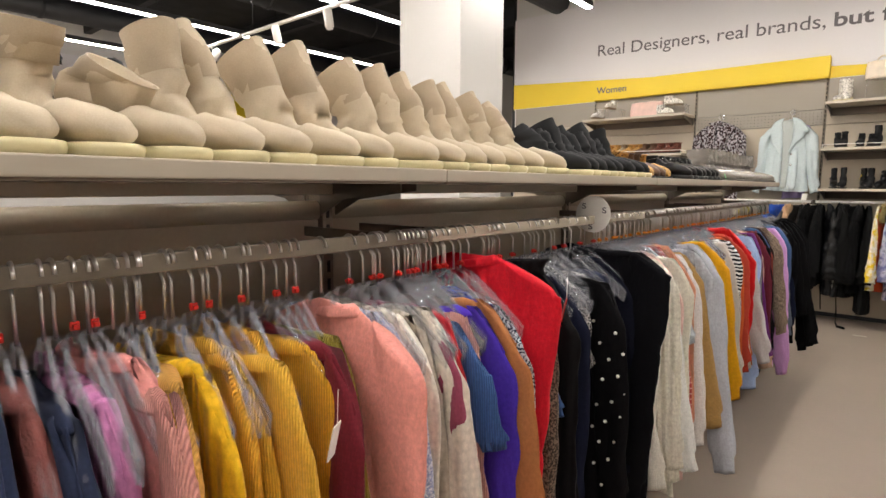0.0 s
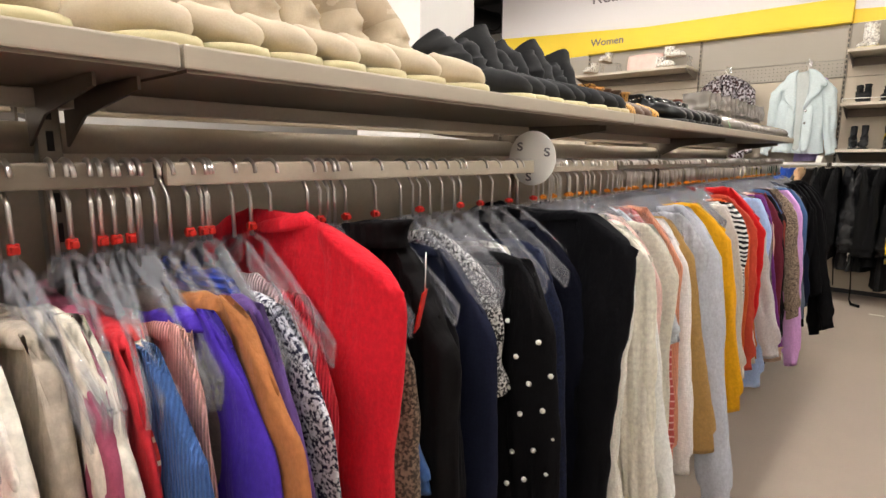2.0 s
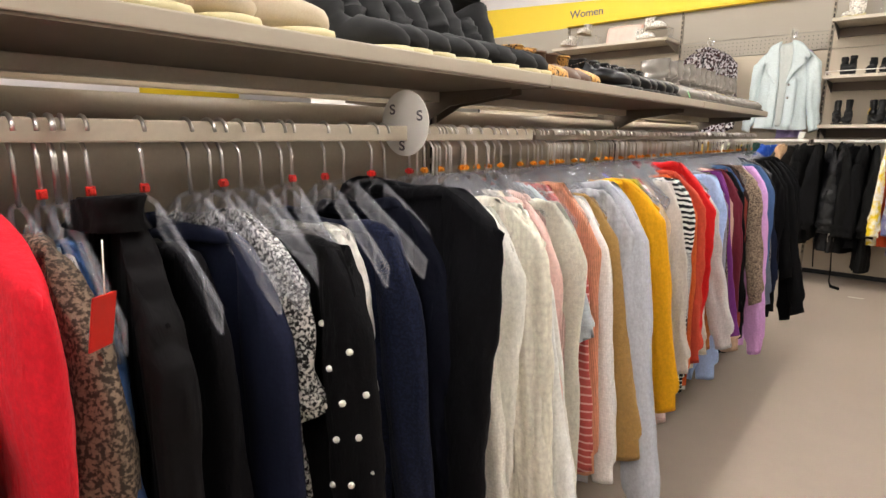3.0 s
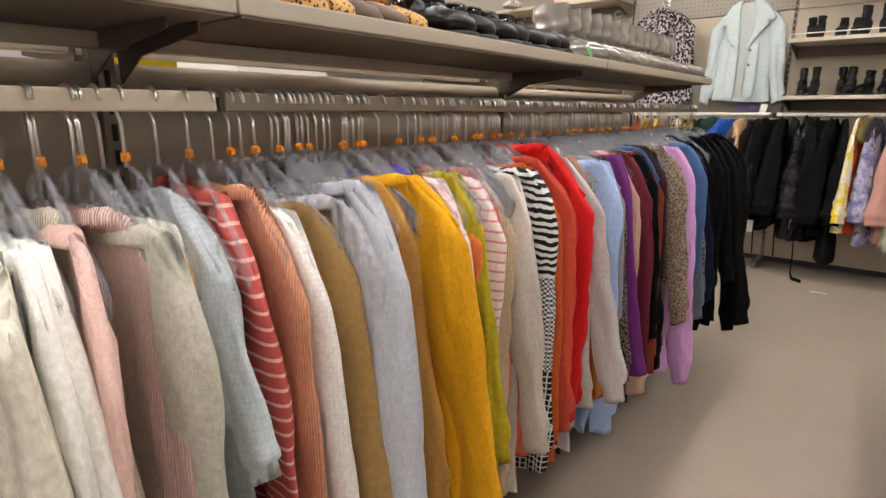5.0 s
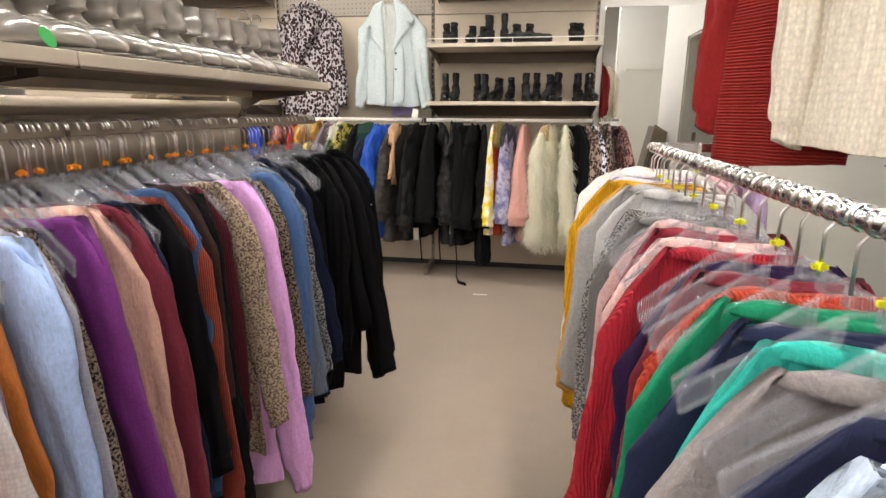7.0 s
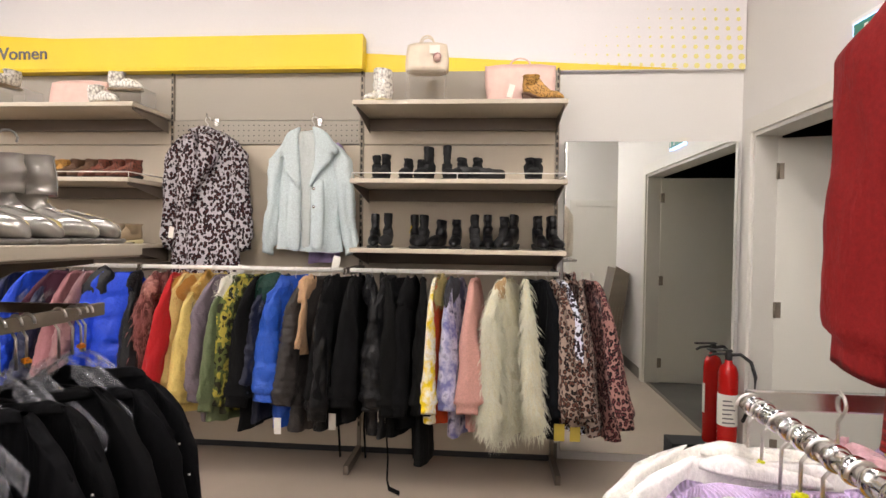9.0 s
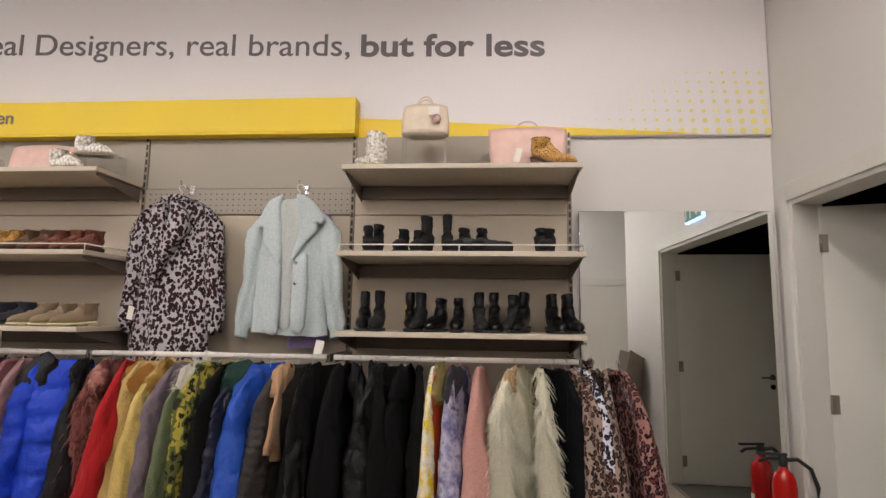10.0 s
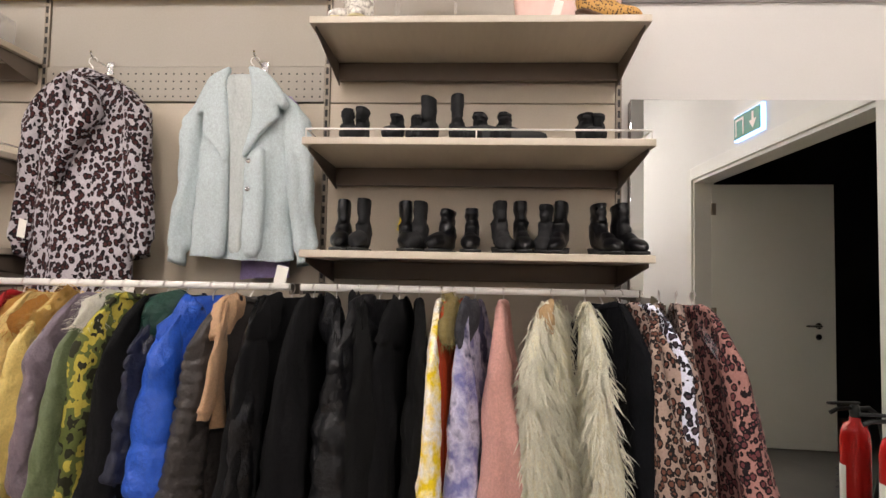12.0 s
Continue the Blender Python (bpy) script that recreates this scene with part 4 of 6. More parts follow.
# (place along the rail, words, colours, cloth, {changes})
T = dict
RACK = [
    (0.16, "pale grey", "B9B6AE", "fuzzy", {}), (0.205, "camel", "B59A80", "plain", {}), (0.25, "off-white", "D8D4CA", "fuzzy", {}), (0.295, "pale grey", "BDBAB2", "cable", {}), (0.335, "tan", "B08E74", "plain", {}),
    (0.37, "olive green", "5E6438", "cable", {}), (0.405, "bright multicoloured", "C22B3A 2F5FB0 1C8A4A", "dye", {}), (0.44, "navy", "232B45", "knit", {}),
    (0.475, "rust brown", "8E4B44", "fuzzy", {}), (0.51, "navy", "1F2740", "knit", {}), (0.545, "lilac pink", "C77FAE", "cable", {}), (0.578, "rose pink", "D58A84", "plain", {}),
    (0.61, "dusty pink", "C98A80", "rib", {}), (0.642, "golden", "CF9A4A", "rib", {}), (0.672, "bright yellow", "E0AE1C", "cable", {}), (0.70, "mustard", "EAB038", "rib", {}), (0.73, "mustard", "E6A832", "rib", {}),
    (0.76, "mustard", "ECB23C", "rib", {}), (0.79, "mustard", "E6A830", "rib", {}), (0.82, "mustard", "EAAC30", "rib", {}), (0.855, "burgundy", "6E1C28", "knit", {}), (0.885, "olive yellow", "8C7A2A", "rib", {}),
    (0.93, "salmon pink", "EA988C", "plain", T(wide=1, rz=-4, neck=0.07, ry=0.032, rx=0.08, th=0.03, length=0.84, drop=0.085, sw=0.25, z=-0.005)),
    (0.985, "white and blue flecked", "D9D9E0 9AA4C4", "fleck", T(dx=-0.06)), (1.02, "cream", "E4DACC", "cable", T(th=0.026)), (1.055, "oatmeal", "B9AC9C", "cable", T(th=0.026)), (1.09, "ivory", "DDD3C4", "cable", {}),
    (1.155, "plum pink", "93455C", "plain", T(cuff=1)), (1.19, "blue", "3F5F96", "rib", T(sleeve=0.2)), (1.22, "red", "C02A34", "plain", {}), (1.25, "red and cream striped", "C8403E E6D6C8", "stripes", {}),
    (1.285, "grey brown", "6F6159", "fuzzy", {}), (1.315, "violet", "4A2FA8", "plain", {}), (1.345, "pale pink", "DCA59C", "rib", {}), (1.378, "camel brown", "A86C40", "plain", {}),
    (1.445, "purple", "5D4480", "plain", {}), (1.48, "royal blue", "2443B0", "ribh", {}), (1.515, "magenta", "B52C93", "ribh", {}), (1.548, "navy and white dotted", "23233A C8C8D0", "fleck", {}),
    (1.582, "pale mauve", "BFA6A6", "rib", {}), (1.65, "red", "CE2C3C", "rib", {}),
    (1.70, "bright red", "D2182A", "plain", T(wide=1, rz=2, neck=0.07, ry=0.034, rx=0.08, th=0.03, length=0.84, z=0.048, drop=0.075, sw=0.235, dx=0.03)),
    (1.765, "brown tweed", "7C6A5A 3E342C", "fleck", {}), (1.795, "white", "D8D2CC", "plain", {}), (1.825, "blue", "3F5F94", "cable", T(sleeve=0.25, length=0.42, dx=-0.05)), (1.865, "black", "1C1A1C", "cable", T(th=0.03, ry=0.034, collar="turtle", rz=-4, dx=0.03)),
    (1.91, "black", "17161A", "plain", T(rz=0)), (1.95, "navy", "1E2236", "knit", {}), (1.985, "black and white flecked", "D6D2CC 1C1A1A", "fleck", T(sleeve=0.22, rz=4, dx=-0.05, length=0.5)),
    (2.03, "black", "141316", "plain", T(pearls=1, rz=-6, ry=0.036, dx=0.05)), (2.07, "charcoal grey", "5E5B5A", "plain", {}), (2.105, "white cable", "D9D4CC", "cable", T(sleeve=0.25, length=0.45, dx=-0.08)), (2.14, "navy", "1C2440", "fleck", T(dx=-0.03)), (2.175, "dark navy", "191C2C", "plain", T(dx=-0.03)),
    (2.225, "black", "15151A", "plain", T(wide=1, rz=-8, ry=0.036, rx=0.08, th=0.03, length=0.88, sleeve=0.80, z=0.055, drop=0.05, sw=0.255, dx=0.06)),
    (2.30, "ivory", "EFE6D8", "knit", T(length=0.8, sleeve=0.7, ry=0.03)), (2.345, "ivory", "F2EBDF", "plain", T(length=0.8, sleeve=0.72)), (2.39, "cream", "EEE4D2", "cable", T(length=0.78, sleeve=0.7, ry=0.032)), (2.43, "ivory white", "F4ECE2", "plain", T(length=0.76)),
    (2.322, "warm white", "F0E8DC", "rib", {}), (2.368, "ivory", "EFE4D4", "cable", T(dx=0.03)), (2.41, "white", "F2EEE8", "plain", {}), (2.448, "cream", "EADCC6", "rib", {}), (2.482, "blush", "E6C6BC", "rib", {}),
    (2.835, "pale grey", "B8BAC0", "knit", {}), (3.035, "mustard", "D89C1A", "rib", {}), (3.50, "red", "C0282A", "rib", {}), (3.62, "warm white", "E6DED4", "rib", {}), (3.735, "grey", "9A98A2", "knit", {}),
    (3.89, "plum", "5A2440", "knit", {}), (3.97, "dark navy", "1C2236", "plain", {}), (4.05, "brick", "9A4436", "rib", {}), (4.09, "dark brown", "3A2A28", "knit", {}), (4.18, "wine", "5E1E2C", "rib", {}), (4.275, "black", "18161A", "fleck", {}), (4.48, "slate grey", "70747C", "plain", {}), (4.62, "grey denim", "6A7482", "plain", {}), (4.73, "black", "161518", "rib", {}),
    (2.465, "pale pink", "DDB9B0", "plain", {}), (2.50, "cream", "EADFC9", "fuzzy", T(ry=0.03, th=0.024, rz=0, dx=0.05, length=0.8, sleeve=0.7)), (2.54, "yellow striped", "E6E0D2 D9A834", "wide", T(sleeve=0.25, length=0.5, dx=-0.06)), (2.58, "grey blue", "B9C0C4", "knit", T(sleeve=0.3, length=0.55, dx=-0.05)), (2.62, "brick red with fine stripes", "B4504A D8A8A0", "stripes", T(sleeve=0.62)),
    (2.655, "peach", "DD9A7A", "rib", {}), (2.69, "warm white", "F2E8E2", "knit", T(length=0.74)), (2.735, "camel", "B08A4E", "fuzzy", T(ry=0.03)), (2.775, "pale grey", "B4B4BA", "cable", {}), (2.81, "pale grey", "AEB0B8", "cable", {}),
    (2.86, "light heather grey", "AEB0B8", "plain", T(ry=0.044, rx=0.07, dx=0.06, sleeve=0.78)), (2.90, "lavender and grey", "B9B2CE 7C78A0", "dye", {}), (2.94, "golden", "CFA05C", "rib", {}), (2.975, "gold", "CC9A50", "plain", {}),
    (3.015, "mustard yellow", "DA9E12", "plain", T(ry=0.034, dx=0.04)), (3.05, "warm white", "E2DCD4", "plain", {}), (3.085, "violet and black", "5A50B8", "knit", T(sl="1A1A20")), (3.125, "pale pink striped", "E6CCC8 D9B4B4", "stripes", {}),
    (3.165, "chartreuse", "B4A422", "cable", T(dx=-0.02)), (3.205, "orange", "DE7A3E", "cable", {}), (3.24, "white and pink striped", "E4D4D0 D08A94", "stripes", T(dx=-0.03)), (3.275, "coral", "E06A58", "plain", {}), (3.305, "cream", "E0C8A8", "rib", {}), (3.335, "stone grey", "BDB4AC", "plain", {}),
    (3.38, "black and white patterned", "D8D6D2 16161A", "aztec", T(dx=0.04, ry=0.032)), (3.42, "orange", "D9622C", "rib", {}), (3.45, "brick red", "B5432F", "plain", {}), (3.48, "coral pink", "DB7A74", "knit", {}),
    (3.525, "bright red", "C81A1C", "plain", T(dx=0.05, ry=0.036, rx=0.068, collar="crew")), (3.57, "cream", "D8CBBA", "fuzzy", {}), (3.605, "grey white", "C6C2C0", "knit", {}), (3.64, "lavender", "9A8CAA", "rib", {}), (3.67, "burnt orange", "B0682E", "plain", {}),
    (3.71, "pale blue", "A6BCE6", "plain", T(ry=0.036, rx=0.06, dx=0.05, sleeve=0.7)), (3.755, "black and brown flecked", "1E1A1C 7A6A60", "fleck", {}), (3.79, "navy", "20263E", "knit", {}), (3.83, "purple", "6E2C74", "knit", T(cuffc="C0A088", ry=0.034, dx=0.04, sleeve=0.68)), (3.87, "nude pink", "C8A090", "plain", {}),
    (3.91, "maroon", "641F2E", "plain", {}), (3.95, "navy and red", "22263C", "knit", {}), (3.99, "black", "17161A", "cable", {}), (4.03, "rust", "8A4436", "ribh", {}), (4.07, "mid blue", "3C5880", "plain", {}), (4.11, "black", "151418", "plain", T(length=0.84, sleeve=0.72)), (4.16, "black", "1A181C", "fuzzy", T(length=0.8)),
    (4.20, "brown flecked", "5A4C44 A08C78", "fleck", {}), (4.25, "lilac", "D9A4DC", "plain", T(length=0.84, sleeve=0.78, ry=0.034, dx=0.06)), (4.30, "grey flecked", "8C8C90 2A2A2E", "fleck", {}), (4.35, "pale grey", "A8A8AC", "plain", {}), (4.40, "lilac grey", "A49CB4", "rib", {}), (4.45, "dark flecked", "2A2622 8A7C6C", "fleck", {}),
    (4.52, "denim blue", "44608C", "plain", T(ry=0.042, rx=0.07, length=0.82, sleeve=0.74, dx=0.05)), (4.59, "steel grey", "83868A", "plain", T(length=0.7, cuff=1, ry=0.04, rx=0.07)), (4.65, "black and white flecked", "8A8A8C 1C1C1E", "fleck", {}), (4.70, "navy", "1C2338", "plain", T(length=0.8)),
    (4.76, "black", "161518", "knit", T(length=0.82)), (4.82, "navy", "1A2034", "plain", T(length=0.8)), (4.88, "black", "151517", "plain", T(length=0.84, sleeve=0.74)), (4.95, "black", "17171A", "cable", T(length=0.8)), (5.02, "black beaded", "121214", "plain", T(length=0.88, pearls=2, out=0.10, dx=0.03)),
    (5.09, "black", "141416", "knit", T(length=0.86, sleeve=0.74, out=0.11, dx=0.04)), (5.17, "black", "101013", "plain", T(length=0.9, sleeve=0.78, ry=0.036, out=0.12, dx=0.05, sw=0.22)), (5.24, "black beaded", "131316", "plain", T(length=0.92, pearls=2, sleeve=0.78, out=0.12, dx=0.06, sw=0.22, neck=0.10, rz=-4)),
]


def beads(g, seed, count, sw, size=0.75):
    """Pearls scattered over the near face and the sleeve of a garment."""
    rs = np.random.RandomState(seed)
    for k in range(count):
        v, f = lathe(((0.0, -0.0065), (0.005, -0.0042), (0.0068, 0.0), (0.005, 0.0042), (0.0, 0.0065)), 8)
        z = -0.07 - 0.52 * (k + rs.uniform(0.1, 0.9)) / count
        p = mesh_ob("pearl", v, f, PEARL, g)
        p.scale = (size,) * 3
        a = -2.3 + 2.2 * ((k * 0.618) % 1.0)
        p.location = (sw - 0.045 + 0.057 * math.cos(a) + 0.02 * min(1, -z), 0.030 * math.sin(a), z - 0.03)


CROWD_FROM = (0.16, 0.885, 0.93, 0.985, 1.09, 1.155, 1.65, 1.70, 1.765, 1.865, 2.175, 2.225, 2.30, 2.50, 2.62, 2.735, 2.86, 3.015, 3.38, 3.525, 3.71, 3.83, 4.25, 4.52, 5.24)
CROWD_TO = (0.12, 0.905, 0.965, 1.045, 1.135, 1.165, 1.40, 1.435, 1.50, 1.58, 2.05, 2.10, 2.17, 2.46, 2.60, 2.70, 2.80, 2.92, 3.34, 3.46, 3.72, 3.86, 4.36, 4.56, 5.27)
RACK.sort(key=lambda q: q[0])
PLACES = [float(np.interp(q[0], CROWD_FROM, CROWD_TO)) for q in RACK]
for k, (y, words, hexes, kind, o) in enumerate(RACK):
    y = PLACES[k]
    gap = (PLACES[min(k + 1, len(PLACES) - 1)] - PLACES[max(k - 1, 0)]) / 2
    rs = random.Random(k * 13 + 5)
    long = o.get("length", rs.uniform(0.66, 0.80)) + 0.07
    sleeve = o.get("sleeve", rs.uniform(0.52, 0.68)) + (0.05 if o.get("sleeve", 1) > 0.4 else 0)
    rz = o.get("rz", rs.uniform(-11, 7))
    wide = "wide" in o
    neck = o["neck"] if "neck" in o else 0.14 if o.get("z", 0) > 0.05 else 0.09 if "collar" in o else rs.uniform(0.105, 0.165)
    y += 0.0 if wide else rs.uniform(-0.012, 0.012)
    clip, cname = (RED_PLASTIC, "red") if y < 2.2 else (ORANGE_PLASTIC, "orange")
    hz = RAIL_Z - DROP + rs.uniform(-0.004, 0.004)
    dx = o["dx"] if "dx" in o else 0.05 if wide else rs.uniform(-0.045, 0.04)
    hang_on(*((cname, clip) if k * 7 % 5 < 3 else ("bare", None)), pose(RAIL_X, y + rs.uniform(-0.008, 0.008), RAIL_Z - DROP + 0.0025, 0, rs.uniform(-2, 2), rz + rs.uniform(-3, 3)))
    if rs.random() < 0.45 and not wide and "wide" not in RACK[min(k + 1, len(RACK) - 1)][4]:
        hang_on("bare", None, pose(RAIL_X, y + gap * 0.5, RAIL_Z - DROP + 0.0025, 0, rs.uniform(-2, 2), rz + rs.uniform(-5, 5)))
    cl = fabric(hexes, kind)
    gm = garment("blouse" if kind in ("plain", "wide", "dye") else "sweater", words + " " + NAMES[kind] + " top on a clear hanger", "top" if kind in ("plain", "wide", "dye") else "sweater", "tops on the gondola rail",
                 pose(RAIL_X + dx, y, hz - 0.002 - 0.70 * (neck - 0.05) + o.get("z", 0) + (0.02 if "collar" in o else 0), rs.uniform(-2, 2), rs.uniform(-5, 4), rz), cl, long, o.get("sw", 0.215 if wide else rs.uniform(0.185, 0.22)), o.get("th", min(0.022, max(0.010, gap * 0.5))), k + 1,
                 sleeve, fabric(o["sl"], kind) if "sl" in o else None, o.get("collar", "crew"), None, 0.03 if wide else rs.uniform(0.0, 0.025), 0.0,
                 o.get("rx", rs.uniform(0.050, 0.064)), 0.82 * o.get("ry", min(0.032, max(0.015, gap * rs.uniform(0.6, 0.85)))), 0.0 if wide else o.get("out", rs.uniform(0.02, 0.09)), o.get("drop", 0.03 + 0.72 * (0.2 - neck)), sway=rs.uniform(-0.022, 0.022),
                 cuff_cloth=fabric(o["cuffc"], "plain") if "cuffc" in o else (cl if "cuff" in o else None), lean=o.get("lean", 0.03), neck=neck, crease=0.0075 if kind in ("plain", "dye") else 0.0045, spread=0.0 if wide else rs.uniform(0.0, 0.03))
    if "pearls" in o:
        beads(gm, k, 22 if o["pearls"] == 1 else 16, 0.22, 0.8 if o["pearls"] == 1 else 0.4)
for k, (y, z) in enumerate(((1.50, 1.20), (0.80, 1.12))):
    t = thing("price_tag", "small white card price tag on a garment", "price tag", "price tags", pose(-0.17, y, z, 0, 12, 30))
    box_part("card", (-0.001, 0.001, -0.014, 0.014, -0.055, 0), PAPER if k else RED_PLASTIC, t, bevel=0)
    v, f = tube([(0, 0, 0), (-0.01, 0.004, 0.05)], 0.0008, 4)
    mesh_ob("string", v, f, PAPER, t)

# white round size divider on the rail
dv = thing("size_divider", "white round size divider disc marked S", "size divider", "", pose(RAIL_X, 2.158, RAIL_Z + 0.005))
v, f = lathe(((0.0, -0.001), (0.066, -0.001), (0.066, 0.001), (0.0, 0.001)), 32)
d = mesh_ob("disc", [(x, z, y) for x, y, z in v], f, WHITE_PLASTIC, dv, smooth=False)
for a in (20, 140, 260):
    c, s_ = math.cos(radians(a)), math.sin(radians(a))
    q = lettering("letter", "S", -0.008, 0.008, -0.01, 0.02, 0.0, GREY_TEXT, dv, 0.02)
    for v in q.data.vertices:
        v.co.x, v.co.z, v.co.y = v.co.x + 0.045 * c, v.co.z + 0.045 * s_, -0.0016 + v.co.y * 0.02

# ---- coats on the back rail ----
COATS = [
    (-2.75, "black", "1A1A1E", "nylon", T(quilt=0.07)), (-2.62, "navy", "232A4A", "nylon", T(quilt=0.06)), (-2.50, "blue", "1F49C8", "nylon", T(quilt=0.08)), (-2.40, "navy", "1E2440", "nylon", T(quilt=0.06)), (-2.31, "plum", "4E2A3A", "plain", {}), (-2.22, "mauve", "96666A", "plain", {}), (-2.13, "dusty mauve", "8E6A6C", "nylon", T(quilt=0.05)),
    (-1.97, "vivid blue", "1C46CC", "nylon", T(quilt=0.15, ry=0.07, th=0.075, collar="hood", cc="2A2A2E", rz=-48)), (-1.83, "black", "17171A", "nylon", T(collar="hood")), (-1.70, "brown pink", "8A5450 5A302C C08A80", "dye", T(ry=0.06, collar="hood", fur=1500, furc="8A5450")),
    (-1.58, "deep red", "A81E22", "plain", {}), (-1.46, "sand", "D8BE7C", "nylon", T(collar="hood", cc="B8803A", ccf=1, ry=0.06, rz=-24)), (-1.345, "sand", "CDB468", "nylon", T(collar="hood", cc="B89048", ccf=1)),
    (-1.235, "slate purple", "6A5E66", "nylon", T(ry=0.045)), (-1.155, "olive", "5C6848", "nylon", T(ry=0.03, collar="hood", cc="E6DCC8", ccf=1)), (-1.085, "green camouflage", "B4A648 5E6636 2C2C1E", "camo", T(ry=0.05)), (-0.985, "black", "161618", "fuzzy", T(ry=0.055)),
    (-0.905, "navy", "232636", "nylon", T(quilt=0.07, collar="hood", cc="16372C", ry=0.028, th=0.02, rz=-14, sleeve=0.6)), (-0.79, "strong blue", "1A4CAC", "nylon", T(quilt=0.19, ry=0.062, th=0.045, collar="hood", rz=-26)), (-0.70, "tan teddy lined", "C49E78", "fuzzy", T(ry=0.016, th=0.014, length=0.4, sleeve=0.3, collar="hood")),
    (-0.635, "dark grey quilted", "3A3634", "nylon", T(quilt=0.045, ry=0.05)), (-0.545, "black leather", "121214", "nylon", T(ry=0.05, gloss=1)), (-0.45, "black", "151517", "fuzzy", T(ry=0.055, collar="hood")), (-0.355, "black", "18181A", "fuzzy", T(ry=0.06, collar="hood")),
    (-0.255, "black", "151518", "nylon", T(quilt=0.12, ry=0.055, collar="hood")), (-0.16, "black", "161616", "fuzzy", T(ry=0.06, collar="hood")), (-0.07, "black", "1A1A1C", "nylon", T(quilt=0.13, ry=0.05, collar="hood")), (0.015, "black", "141416", "fuzzy", T(ry=0.05, collar="hood")), (0.10, "black", "191919", "plain", T(ry=0.055, length=1.04)),
    (0.185, "white and yellow", "E6C81A EDE8DE E6C81A", "dye", T(ry=0.035)), (0.235, "orange red", "C84A22", "plain", T(ry=0.022, collar="hood", cc="8A7A4A", ccf=1)), (0.315, "blue violet tie-dyed", "6A6A98 B4B0C4 3A3A58", "dye", T(ry=0.045, collar="hood", cc="3A3A40")),
    (0.425, "dusty pink", "CE9A8E", "fuzzy", T(ry=0.055, rz=-8)), (0.61, "cream", "F6E0BE", "fuzzy", T(ry=0.055, th=0.05, fur=9000, furc="FFE6C6", length=0.86, collar="hood", cc="B49468", sleeve=0.7)),
    (0.735, "cream", "F4DEBC", "fuzzy", T(ry=0.04, rz=-3, th=0.035, fur=4000, furc="FFE6C6", length=0.82)), (0.80, "black", "17181C", "plain", T(ry=0.05)), (0.865, "brown leopard print", "A08A7E 1C1616 6A4034", "leopard", T(ry=0.035)),
    (0.94, "grey and black leopard print", "D6D8E6 18161E 4A3C44", "leopard", T(ry=0.04)), (1.01, "brown leopard print", "9A867A 1E1818 6C4638", "leopard", T(ry=0.042)), (1.075, "brown leopard print", "A08C82 1C1618 70463A", "leopard", T(ry=0.04)), (1.135, "pink leopard print", "9E746C 1E1418 6C3A3C", "leopard", T(ry=0.045, rz=10)),
]
for k, (x, words, hexes, kind, o) in enumerate(COATS):
    x = float(np.interp(x, (-2.75, -1.70, -1.46, -0.635, -0.45, 0.10, 1.2), (-2.7, -1.62, -1.37, -0.565, -0.40, 0.10, 1.2)))
    rs = random.Random(k * 7 + 3)
    long, rz = o.get("length", rs.uniform(0.78, 0.90)) + 0.06, -90 + o.get("rz", rs.choice((-26, -15, -6, 5, 14, 24)) + rs.uniform(-3, 3))
    hang_on("bare", None, pose(x, BACK_RAIL_Y, BACK_RAIL_Z + 0.013 - DROP, 0, 0, rz))
    cl = fabric(hexes, kind)
    if o.get("gloss"):
        cl.node_tree.nodes["Principled BSDF"].inputs["Roughness"].default_value = 0.3
    cc = fabric(o["cc"], "fuzzy" if o.get("ccf") else kind) if "cc" in o else None
    furry, quilt_ = "fur" in o, o.get("quilt", 0)
    cg = garment("coat", words + (" quilted puffer coat" if o.get("quilt") else " shaggy faux fur coat" if furry else " faux fur coat" if kind in ("leopard", "fuzzy") else " winter coat") + " on the wall rail", "coat", "coats on the wall rail",
                 pose(x, BACK_RAIL_Y + rs.uniform(-0.02, 0.02), BACK_RAIL_Z - DROP + 0.062, -4.5 + 3.6 * (x + 1.4) + rs.uniform(-2, 2), rs.uniform(-2, 2), rz), cl, long, rs.uniform(0.21, 0.24), o.get("th", 0.028), k + 301, o.get("sleeve", rs.uniform(0.62, 0.70)), None,
                 o.get("collar", "crew"), cc, rs.uniform(0.005, 0.02), o.get("quilt", 0.0), rs.uniform(0.065, 0.08), o.get("ry", 0.045) * 1.05, rs.uniform(0.02, 0.09), 0.125, o.get("fur", 0), fabric(o["furc"], "fuzzy") if furry else None, lean=0.02, crease=0.012 if kind in ("nylon", "plain", "camo") else 0.007, taper=0.04 if quilt_ else 0.12, spread=0.035, bell=0.9)
    if o.get("ccf"):
        hg = collar_grid("hood", k + 301, 0.02)
        v, f = strands(outward(hg), 700, 0.032, 0.0011, k, 0.45)
        h = mesh_ob("fur_trim", v, f, cc, cg, "fluffy fur trim")
        h["kind"] = "stuff"
for x, z in ((0.93, 0.36), (1.02, 0.36)):
    t = thing("price_tag", "yellow card price tag under a coat", "price tag", "price tags", pose(x, 7.3, z))
    box_part("card", (-0.03, 0.03, 0, 0.002, 0, 0.10), surface("yellow_card", rgb("C9B24A"), 0.8), t, bevel=0)
for x, z in ((-0.76, 0.32), (-0.42, 0.36), (-0.12, 0.42)):
    t = thing("price_tag", "white card price tag under a coat", "price tag", "price tags", pose(x, 7.32, z))
    box_part("card", (-0.022, 0.022, 0, 0.002, 0, 0.10), PAPER, t, bevel=0)
